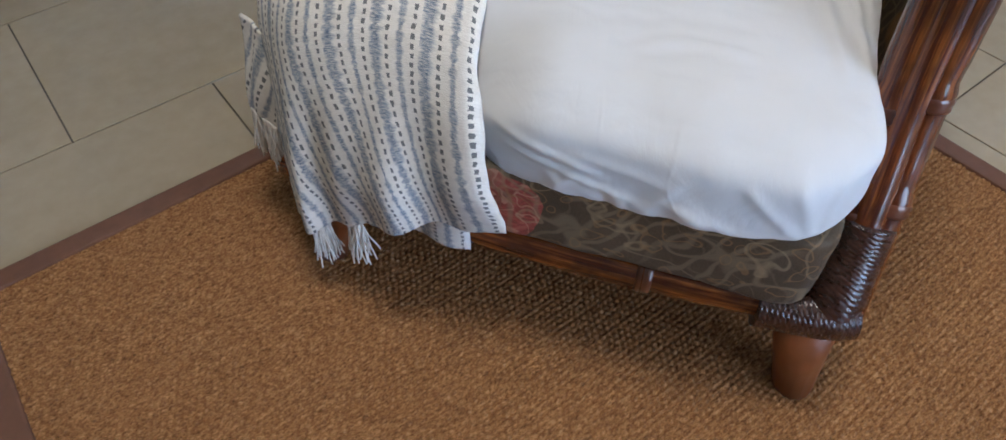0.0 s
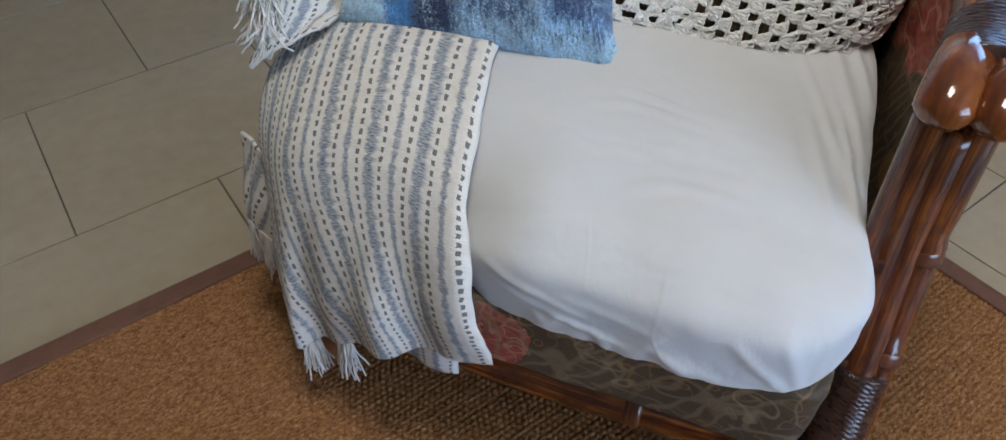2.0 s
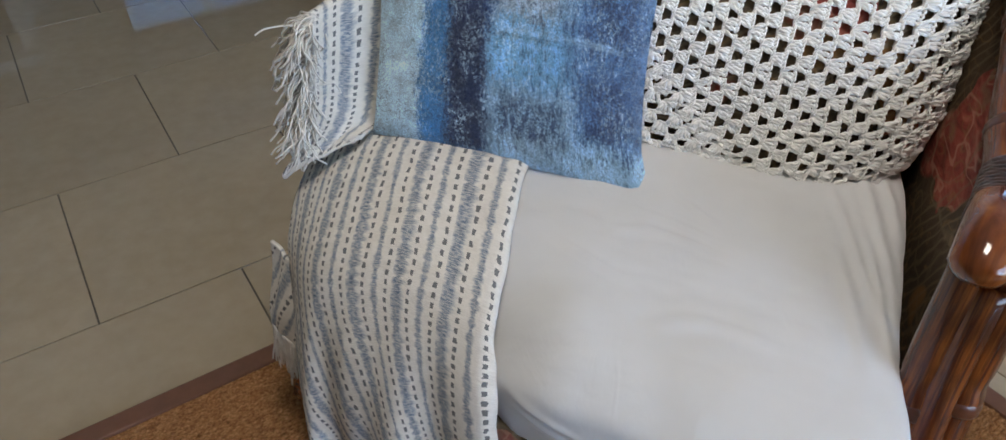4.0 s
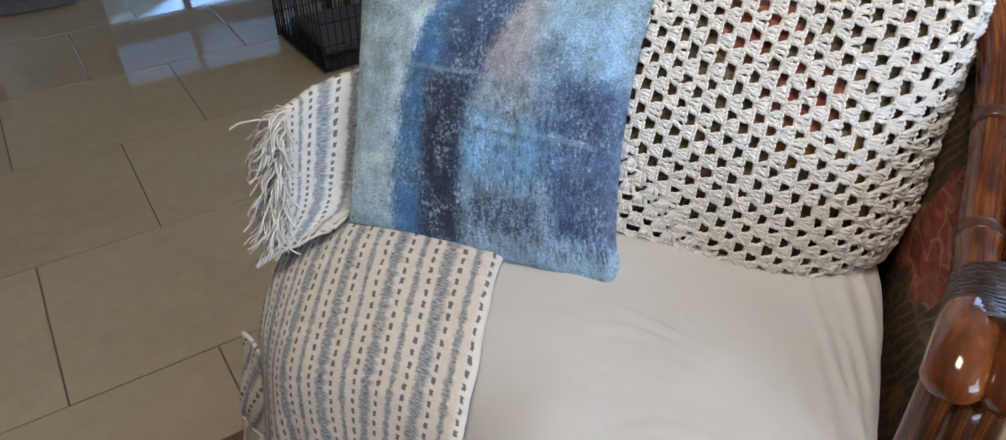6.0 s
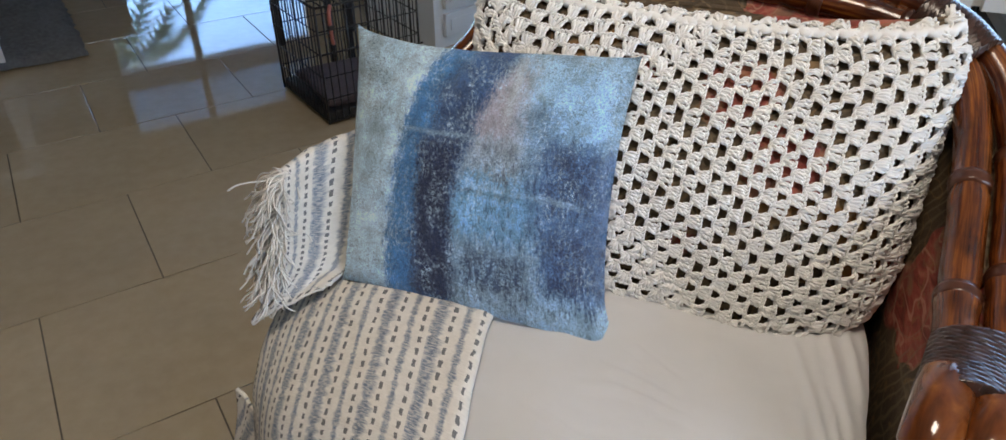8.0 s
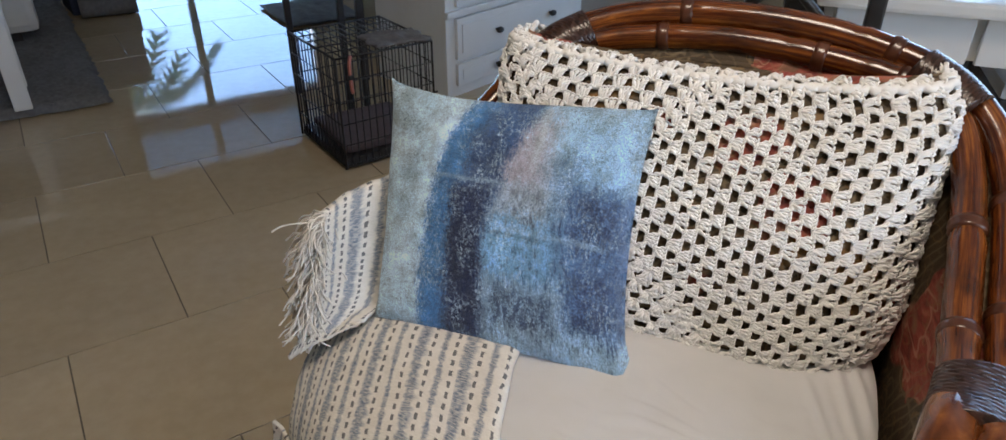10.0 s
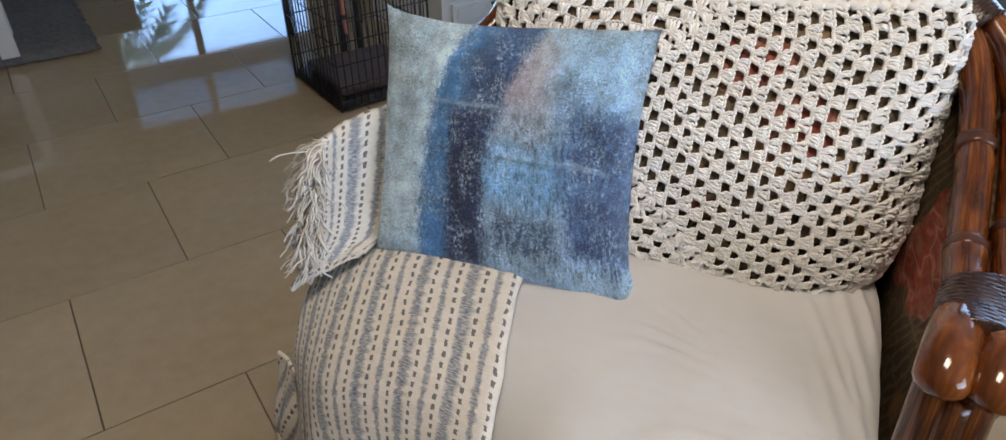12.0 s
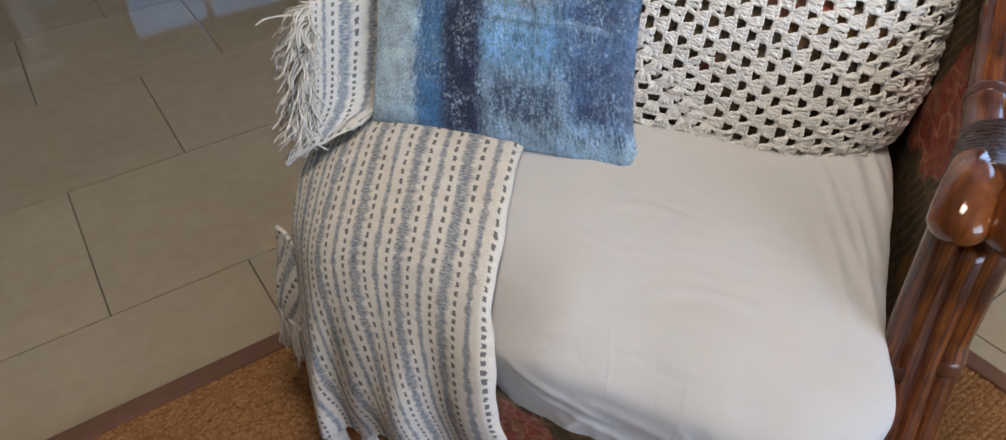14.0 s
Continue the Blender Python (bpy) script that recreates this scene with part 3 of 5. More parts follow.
# partition behind the chest of drawers
wall("wall_partition", (1.72, 3.5, -0.004), (X1, 3.62, H), "taupe painted partition wall behind the chest", TAUPE)


def framed_opening(name, x0, x1, y, z0, z1, mullions, label, category):
    w = thing(name, pose((x0 + x1) / 2, y, z0), label, category)
    w["kind"] = "structure"
    a, b, h = (x0 - x1) / 2, (x1 - x0) / 2, z1 - z0
    box("window_frame", (a, -0.03, 0), (a + 0.05, 0.05, h), ALU, w)
    box("window_frame", (b - 0.05, -0.03, 0), (b, 0.05, h), ALU, w)
    box("window_frame", (a + 0.05, -0.03, h - 0.05), (b - 0.05, 0.05, h), ALU, w)
    box("window_sill", (a + 0.05, -0.03, 0), (b - 0.05, 0.05, 0.04), ALU, w)
    edges = [a + 0.05, *[m - (x0 + x1) / 2 for m in mullions], b - 0.05]
    for m in edges[1:-1]:
        box("mullion", (m - 0.028, -0.03, 0.04), (m + 0.028, 0.05, h - 0.05), ALU, w)
    for l, r in zip(edges, edges[1:]):
        p = box("pane", (l + 0.03, 0.006, 0.045), (r - 0.03, 0.012, h - 0.055), GLASS, w, bevel=0)
        p.visible_shadow = False
    return w


framed_opening("door_1", DX0, DX1, Y1 + 0.06, 0.0, DTOP, [1.44], "dark framed sliding glass patio door, closed", "door")
# unseen front window behind the camera, added to go with the fill
framed_opening("window_1", 0.0, 2.6, Y0 - 0.10, 0.45, 2.25, [1.3], "unseen dark framed front window, added for the fill light", "window")
side = framed_opening("window_2", 0.0, 2.4, 0.0, 0.6, 2.3, [1.2], "dark framed side window", "window")
side.matrix_world = pose(X1 + 0.06, 1.2, 0.6, 0, 0, -90)

# ceiling lamp: unseen, added as the source of the warm light from above
lamp = thing("ceiling_lamp", pose(0.50, 0.48, H), "unseen square white ceiling lamp with frosted warm diffuser, added for overhead light", "lamp")
box("frame", (-0.29, -0.29, -0.05), (0.29, 0.29, 0.0), WHITE, lamp)
box("diffuser", (-0.26, -0.26, -0.068), (0.26, 0.26, -0.052), LAMPGLOW, lamp)

# ---- outside ----
ground = tagged(box("ground", (-300, Y1 + 0.2, -0.3), (300, 400, -0.06), PAVING, bevel=0), "pale paved patio and ground running to the horizon", "ground", kind="structure")
roof = thing("patio_roof", pose(0, 0, 0), "patio roof coloured blue-grey for the daylight cast, on a dark beam", "roof")
# bluish light on the underside is put into the panel's colour
box("roof_panel", (-5, Y1 + 0.2, 2.55), (6, 9.6, 2.67), plain("blue_cast_roofing", (0.15, 0.26, 0.38), 0.6, 0.1, 3.0), roof)
box("beam", (-5, 9.6, 2.32), (6, 9.75, 2.67), ALU, roof)
for i, x in enumerate((-4.5, -0.2, 5.4)):
    box("post", (x - 0.05, 9.62, -0.06), (x + 0.05, 9.72, 2.32), ALU, roof)


def palm(x, y, height, seed):
    rnd = random.Random(seed)
    p = thing("palm_tree", pose(x, y, -0.06), "tall green palm tree with arching fronds", "tree", "palms outside")
    top = Vector((rnd.uniform(-0.3, 0.3), rnd.uniform(-0.3, 0.3), height))
    tube("trunk", spline([(0, 0, 0), (top.x * 0.3, top.y * 0.3, height * 0.5), top], 12), lambda k, s: 0.16 - 0.006 * k + 0.012 * (k % 2), BARK, p)
    v, f = [], []
    for i in range(18):
        a, lift = i * 2.4, rnd.uniform(0.1, 1.0)
        d = Vector((math.cos(a), math.sin(a), 0))
        rib = [top + d * s * 1.9 + Vector((0, 0, lift * s * 1.2 - 1.5 * s * s)) for s in [k / 14 for k in range(15)]]
        for k in range(1, 15):
            n = Vector((-d.y, d.x, -0.25))
            for sgn in (-1, 1):
                tip = rib[k] + Vector((n.x * sgn, n.y * sgn, n.z)) * (0.55 * (1 - 0.5 * k / 14)) + d * 0.2
                q = len(v)
                v += [rib[k - 1], rib[k], tip]
                f.append((q, q + 1, q + 2))
    mesh_ob("crown", v, f, LEAF, p, smooth=False)
    return p


for i, (x, y, h) in enumerate(((1.0, 15, 4.2), (-0.8, 17, 5.2), (7.6, 18, 4.6), (0.7, 22, 6.5), (-3.5, 16, 4.5))):
    palm(x, y, h, i)

# ---- bamboo armchair ----
CHAIR = pose(0.55, 0.62, 0, 0, 0, -57)
chair = thing("armchair", CHAIR, "wide brown rattan armchair with bamboo arms and floral upholstery", "armchair")


def bamboo(name, points, r, parent, nodes, count=60, label="", end=0.0):
    """A bamboo pole: swollen ring joints at the given fractions of its length, with dark burnt rings as parts of it."""
    pts = spline(points, count)
    total = sum((b - a).length for a, b in zip(pts, pts[1:]))

    def radius(k, s):
        q = r
        for f in nodes:
            d = (s - f * total) / 0.010
            q += 0.0022 * math.exp(-d * d) - 0.0018 * math.exp(-((s - f * total - 0.016) / 0.009) ** 2)
        edge = min(s, total - s)
        if end:
            q *= math.sqrt(max(0.02, min(1.0, edge / end))) if edge < end else 1.0
        return q

    pole = tube(name, pts, radius, BAMBOO, parent, label, 14)
    for f in nodes:
        i = max(1, min(count - 2, round(f * (count - 1))))
        t = (pts[i + 1] - pts[i - 1]).normalized()
        ring = [pts[i] + t * d for d in (-0.011, -0.007, -0.003, 0.001, 0.005, 0.009)]
        tube("node_ring", ring, lambda k, s: r + (0.0008, 0.0028, 0.0014, 0.0032, 0.0018, 0.0006)[k], NODE, pole, "", 14)
    return pole


def wrap(points, r, turns, parent):
    """Cane binding: close coils round the poles."""
    pts = spline(points, turns * 4)
    return tube("binding", pts, lambda k, s: r + (0.0, 0.0005, 0.0006, 0.0004)[k % 4], BIND, parent, "dark plaited cane binding", 20)


ARM = [(0.366, 0.19, 0.585), (0.376, 0.32, 0.600), (0.382, 0.45, 0.642), (0.378, 0.56, 0.692), (0.351, 0.635, 0.744), (0.286, 0.682, 0.782), (0.155, 0.714, 0.806), (0.0, 0.725, 0.815)]


def lefty(p):
    """The matching place on the left side, whose arm stands wider and lower."""
    w = ss(0.66, 0.16, p[1])
    back = 1 - 0.13 * ss(0.40, 0.60, p[1]) * ss(0.05, 0.28, p[0])
    return (-back * (0.355 + (p[0] - 0.355) * (1 - 0.8 * w)) - 0.092 * w * (0.10 + 0.90 * ss(0.36, 0.50, p[2])), p[1] + 0.03 * ss(0.1, 0.0, p[1]) + 0.07 * ss(0.3, 0.0, p[1]) * ss(0.35, 0.5, p[2]), p[2] - 0.085 * w * ss(0.3, 0.5, p[2]))


def top_rail(outer):
    """The pole that runs from one arm round the back to the other."""
    half = []
    for i, (x, y, z) in enumerate(ARM):
        w = ss(3, 6, i)
        off = Vector((0.024 * (1 - w), 0.018 * w, 0.010 * w)) if outer else Vector((-0.024 * (1 - w), -0.012 * w, -0.022 * w))
        half.append(Vector((x, y, z)) + off)
    left = [Vector(lefty(p)) for p in half[1:-1]]
    return half + left[::-1]


bamboo("top_pole", top_rail(True), 0.0225, chair, (0.09, 0.20, 0.42, 0.58, 0.80, 0.91), 130)
bamboo("top_pole", top_rail(False), 0.0215, chair, (0.07, 0.17, 0.40, 0.47, 0.60, 0.83, 0.93), 130)
for sx in (1, -1):
    mir = lambda pts: [q if sx > 0 else lefty(q) for q in pts]
    # front posts, two poles side by side
    for dx, nodes in ((0.017, (0.35, 0.66)), (-0.019, (0.30, 0.62))):
        bamboo("arm_post", mir([(0.338 + dx, -0.048, 0.195), (0.343 + dx, 0.022, 0.30), (0.342 + dx, 0.080, 0.42), (0.342 + dx, 0.112, 0.565 if sx > 0 else 0.45)]), 0.021, chair, nodes, 40)
    bamboo("arm_post", mir([(0.338, -0.058, 0.20), (0.343, 0.010, 0.30), (0.342, 0.071, 0.42), (0.341, 0.104, 0.555 if sx > 0 else 0.44)]), 0.019, chair, (), 30)
    # rounded knuckles that bend down into the posts, and the cuff binding behind them
    if sx > 0:
        for side in (1, -1):
            bend = [(0.364 + 0.025 * side, 0.175, 0.588), (0.356 + 0.024 * side, 0.148, 0.591), (0.348 + 0.023 * side, 0.117, 0.590), (0.343 + 0.022 * side, 0.094, 0.580), (0.341 + 0.021 * side, 0.084, 0.564)]
            tube("arm_knuckle", spline(bend, 34), lambda k, s: 0.0270 * max(0.04, min(1.0, (33.05 - k) / 7.0)) ** 0.38, KNUCKLE, chair, "smooth caramel varnished knuckle", 20)
        cuff = wrap([Vector(q) for q in ((0.360, 0.147, 0.589), (0.366, 0.19, 0.588), (0.371, 0.235, 0.592))], 0.029, 12, chair)
        cuff.matrix_local = Matrix.Translation((0.368, 0, 0.593)) @ Matrix.Diagonal((1.72, 1, 1.06, 1)) @ Matrix.Translation((-0.368, 0, -0.593))
    wrap(mir([(0.345, 0.640, 0.748), (0.315, 0.664, 0.768), (0.272, 0.688, 0.786)]), 0.0385, 14, chair)
    wrap(mir([(0.342, 0.012, 0.290), (0.340, -0.012, 0.25), (0.338, -0.042, 0.205), (0.336, -0.050, 0.175)]), 0.035 if sx > 0 else 0.026, 26, chair)
    wrap(mir([(0.364, -0.046, 0.190), (0.330, -0.058, 0.190), (0.255, -0.066, 0.192)]), 0.029, 26, chair)
    # legs
    for (y, dy) in ((-0.040, 0.0), (0.60, 0.05)):
        bm = bmesh.new()
        made = bmesh.ops.create_cone(bm, cap_ends=True, segments=14, radius1=0.026, radius2=0.043, depth=0.185)
        bm.transform(Matrix.Translation((0, 0, 0.0925)))
        for v in bm.verts:
            w = 1 - v.co.z / 0.185
            v.co.x += sx * (0.318 + 0.030 * w) - (0.015 if sx < 0 else 0.0)
            v.co.y += y + (dy + 0.012) * w * (1 if dy else -0.6)
        part("leg", bm, LEGWOOD, chair, smooth=True)
# seat frame
bamboo("front_rail", [(-0.39, -0.046, 0.196), (-0.18, -0.066, 0.196), (0.0, -0.072, 0.196), (0.16, -0.068, 0.196), (0.34, -0.054, 0.196)], 0.0235, chair, (0.30, 0.70), 50)
for sx in (1, -1):
    bamboo("side_rail", [q if sx > 0 else lefty(q) for q in ((0.335, -0.05, 0.192), (0.35, 0.25, 0.192), (0.325, 0.60, 0.192))], 0.024, chair, (0.4,), 30)
bamboo("back_rail", [(-0.32, 0.60, 0.192), (0, 0.70, 0.192), (0.32, 0.60, 0.192)], 0.024, chair, (0.3, 0.7), 30)
box("seat_base", (-0.375, -0.06, 0.175), (0.315, 0.6, 0.205), LEGWOOD, chair)


def shell():
    """Padded floral inner wall that follows the arms and back."""
    full = [Vector(p) for p in ARM] + [Vector(lefty(p)) for p in ARM[-2:0:-1]]
    full = [Vector((0.350, 0.13, 0.575))] + full
    pts = spline([tuple(p) for p in full], 90)
    verts, faces = [], []
    rows = 14
    for k, p in enumerate(pts):
        t = pts[min(k + 1, 89)] - pts[max(k - 1, 0)]
        n = Vector((-t.y, t.x, 0)).normalized()
        if n.dot(Vector((0, 0.25, 0)) - Vector((p.x, p.y, 0))) < 0:
            n = -n
        foot = Vector((p.x * 0.93, min(p.y, 0.62 + 0.05 * (1 - abs(p.x) / 0.37)), 0.205))
        for side in (0, 1):
            for r in range(rows + 1):
                f = r / rows
                q = foot.lerp(Vector((p.x, p.y, p.z - 0.012)), f)
                pad = 0.008 + (0.006 + 0.034 * ss(4, 22, min(k, 89 - k))) * max(0.0, math.sin(math.pi * f)) ** 0.5
                verts.append(q + n * (pad if side == 0 else -0.012))
    w = 2 * (rows + 1)
    for k in range(89):
        for r in range(rows):
            a = k * w + r
            faces.append((a, a + 1, a + w + 1, a + w))
            b = a + rows + 1
            faces.append((b, b + w, b + w + 1, b + 1))
        a = k * w
        faces.append((a + rows, a + 2 * rows + 1, a + w + 2 * rows + 1, a + w + rows))
        faces.append((a, a + w, a + w + rows + 1, a + rows + 1))
    for k in (0, 89):
        a = k * w
        ring = [a + r for r in range(rows + 1)] + [a + rows + 1 + r for r in range(rows, -1, -1)]
        faces.append(tuple(ring if k else ring[::-1]))
    return mesh_ob("inner_upholstery", verts, faces, FLORAL, chair, "dark floral tapestry upholstery with red flowers")


shell()
# piping under the top rail
pip = [Vector((x * 0.93, y - 0.035, z - 0.055)) for x, y, z in ARM[4:]]
pip = pip + [Vector((-p.x, p.y, p.z)) for p in pip[-2::-1]]
tube("piping", spline([tuple(p) for p in pip], 60), 0.0055, FLORAL, chair, "brown fabric piping", 8)


def puffy(name, lo, hi, round_e, material, parent, label="", crown=0.0, seed=0, wrinkle=0.0, n=28, extra=None):
    """A stuffed box cushion: superellipse edges, crowned faces, soft wrinkles."""
    lo, hi = Vector(lo), Vector(hi)
    c, h = (lo + hi) / 2, (hi - lo) / 2
    bm = bmesh.new()
    bmesh.ops.create_cube(bm, size=2.0)
    bmesh.ops.subdivide_edges(bm, edges=bm.edges[:], cuts=n, use_grid_fill=True)
    for v in bm.verts:
        x, y, z = v.co
        p = 1.0 / (abs(x) ** round_e + abs(y) ** round_e + abs(z) ** round_e) ** (1.0 / round_e)
        x, y, z = x * p, y * p, z * p
        z += crown * (1 - x * x) * (1 - y * y) * (1 if z > 0 else -0.4)
        q = Vector((c.x + x * h.x, c.y + y * h.y, c.z + z * h.z))
        if wrinkle:
            q += Vector((x, y, z)).normalized() * wrinkle * noise.fractal(q * 9 + Vector((seed, 0, 0)), 1.0, 2.0, 3)
        v.co = extra(q, x, y, z) if extra else q
    return part(name, bm, material, parent, label, smooth=True)


under = puffy("seat_cushion", (-0.285, -0.084, 0.213), (0.312, 0.56, 0.338), 16, FLORAL, None, "", 0.08, 3, 0.004)
under.matrix_world = CHAIR
tagged(under, "dark brown floral seat cushion with red flowers, on the chair frame", "cushion")


CREASES = ((-0.07, 0.405, 0.06, 0.375, 0.006, 0.007), (-0.06, 0.385, 0.10, 0.350, 0.005, 0.006), (0.02, 0.395, 0.13, 0.385, 0.004, 0.008), (0.27, 0.335, 0.20, 0.41, 0.006, 0.007),
           (0.28, 0.335, 0.245, 0.43, 0.007, 0.007), (0.285, 0.34, 0.29, 0.43, 0.006, 0.006), (0.24, 0.33, 0.12, 0.365, 0.005, 0.008), (0.10, 0.335, 0.14, 0.40, 0.004, 0.007), (0.0, 0.335, 0.03, 0.37, 0.005, 0.006))


TOP_CREASES = ((0.285, 0.12, 0.20, 0.36, 0.0035, 0.006), (0.295, 0.20, 0.235, 0.40, 0.0045, 0.006), (0.30, 0.28, 0.25, 0.45, 0.005, 0.006), (0.27, 0.05, 0.225, 0.22, 0.0035, 0.007), (0.295, 0.08, 0.262, 0.26, 0.004, 0.005),
               (0.00, 0.18, 0.10, 0.17, 0.003, 0.006), (-0.02, 0.155, 0.12, 0.15, 0.0025, 0.006), (0.02, 0.235, 0.09, 0.205, 0.003, 0.006), (0.05, 0.03, 0.20, 0.05, 0.002, 0.007), (-0.09, 0.10, 0.02, 0.08, 0.002, 0.006))


def sheet_shape(q, x, y, z):
    # the sheet hangs lower at the front, with gathers at the front corners
    front = ss(0.02, -0.09, q.y)
    q = q.copy()
    low = ss(0.0, -1.0, z)
    q.z += low * front * (0.012 + 0.003 * math.sin(17 * q.x + 0.6))
    q.y -= front * (0.003 * math.sin(19 * q.x) + 0.002) * low
    q.z -= 0.016 * low * front * ss(0.22, -0.06, q.x)
    corner = ss(0.18, 0.31, abs(q.x)) * front
    q.y += corner * 0.006 * math.sin(60 * q.x + 25 * q.z)
    q.x += (0.020 if q.x > 0 else -0.02) * ss(0.10, -0.02, q.y) * abs(x) ** 6
    q += Vector((0.008, -0.016, 0)) * ss(0.15, 1.0, x) * ss(0.15, 1.0, -y)
    q.z += 0.008 * ss(0.1, 0.5, q.y) - 0.010 * ss(-0.02, -0.09, q.y)
    # pressed in under the throw
    w = ss(0.0, -0.17, q.x)
    q.y += w * 0.045 * ss(0.12, -0.06, q.y)
    q.z -= w * (0.006 + 0.030 * ss(0.10, -0.05, q.y)) * ss(-0.5, 0.4, z)
    # shallow creases
    q.z += 0.0012 * ss(0.3, 1.0, z) * noise.fractal(Vector((q.x * 10, q.y * 26, 1.0)), 1.0, 2.0, 3)
    for x0, z0, x1, z1, high, wide in CREASES:
        run = Vector((x1 - x0, z1 - z0))
        rel = Vector((q.x - x0, q.z - z0))
        t = rel.dot(run) / run.length_squared
        off = (rel - run * max(0.0, min(1.0, t))).length
        q.y -= front * 0.5 * high * math.exp(-(off / wide) ** 2) * ss(-0.15, 0.2, t) * ss(1.15, 0.8, t)
    top = ss(0.45, 0.85, z)
    for x0, y0, x1, y1, high, wide in TOP_CREASES:
        run = Vector((x1 - x0, y1 - y0))
        rel = Vector((q.x - x0, q.y - y0 + 0.008 * math.sin(34 * q.x + 21 * q.y)))
        t = rel.dot(run) / run.length_squared
        off = (rel - run * max(0.0, min(1.0, t))).length
        q.z += top * 0.68 * high * (math.exp(-(off / wide) ** 2) - 0.5 * math.exp(-((off - 2 * wide) / wide) ** 2)) * ss(-0.15, 0.25, t) * ss(1.15, 0.7, t)
    f = ss(0.3, -0.6, z) * front
    q.y += f * 0.0045 * noise.fractal(Vector((q.x * 24, 3.0, q.z * 20 + q.x * 14)), 1.0, 2.0, 3)
    return q


seat = puffy("sheet_covered_cushion", (-0.385, -0.098, 0.318), (0.308, 0.54, 0.452), 5.5, SHEET, None, "", 0.10, 5, 0.004, 150, sheet_shape)
seat.matrix_world = CHAIR
tagged(seat, "thick seat cushion wrapped in a wrinkled white cotton sheet", "cushion")


# ---- back cushion with its crochet cover ----
def back_face(a, b):
    """Front of the big back cushion: a across -1..1, b upward 0..1; returns place and normal."""
    def at(a, b):
        over, round_side = max(0.0, b - 1.0) / 0.12, max(0.0, abs(a) - 1.0) / 0.16
        a, b = max(-1.0, min(1.0, a)), min(b, 1.0)
        half = 0.296 + 0.030 * b + (0.022 * math.sin(math.pi * min(1.0, 0.14 + 0.86 * b)) + 0.008 * ss(0.6, 0.9, b) + 0.013 * (1 - ss(0.05, 0.45, b)) if a > 0 else 0.012)
        x = -0.016 + a * (half * (1 - 0.03 * over) + 0.006 * math.sin(math.pi * min(1.0, round_side)) - 0.012 * round_side ** 2 - 0.012 * ss(0.90, 1.0, b))
        z = 0.447 + 0.325 * b + (0.012 if a < 0 else 0.026) * b ** 3 * a * a + 0.02 * (1 - b) ** 3 * abs(a) ** 3
        z += 0.009 * math.sin(math.pi * min(1.0, over)) - 0.022 * over * over
        belly = max(0.0, 1 - abs(a) ** 4.4) ** 0.55 * max(0.0, math.sin(math.pi * (0.33 + 0.60 * b))) ** 0.75
        y = 0.448 + 0.157 * b - 0.128 * belly + 0.03 * abs(a) ** 4 * (1 - b) + 0.062 * over + 0.050 * round_side * b
        return Vector((x, y, z))
    p = at(a, b)
    n = (at(a + 0.01, b) - at(a - 0.01, b)).cross(at(a, b + 0.01) - at(a, b - 0.01)).normalized()
    if n.y > 0:
        n = -n
    return p, n


def back_cushion():
    verts, faces = [], []
    nu, nv = 40, 28
    for layer in (0, 1):
        for j in range(nv + 1):
            for i in range(nu + 1):
                a, b = -1.08 + 2.16 * i / nu, 1.08 * j / nv
                p, n = back_face(a, b)
                if layer:
                    e = max(0.0, 1 - (a / 1.08) ** 4) * max(0.0, math.sin(math.pi * (0.05 + 0.9 * j / nv)))
                    p = p + Vector((0, 0.02 + 0.075 * e, 0))
                verts.append(p - n * (0.002 if not layer else 0.0))
    w, q = nu + 1, (nu + 1) * (nv + 1)
    for j in range(nv):
        for i in range(nu):
            a = j * w + i
            faces += [(a, a + 1, a + w + 1, a + w), (q + a, q + a + w, q + a + w + 1, q + a + 1)]
    rim = [i for i in range(nu)] + [j * w + nu for j in range(nv)] + [nv * w + i for i in range(nu, 0, -1)] + [j * w for j in range(nv, 0, -1)]
    for a, b in zip(rim, rim[1:] + rim[:1]):
        faces.append((a, q + a, q + b, b))
    ob = mesh_ob("back_cushion", verts, faces, FLORAL)
    ob.matrix_world = CHAIR
    return tagged(ob, "big dark floral back cushion leaning on the chair back", "cushion")


back_cushion()


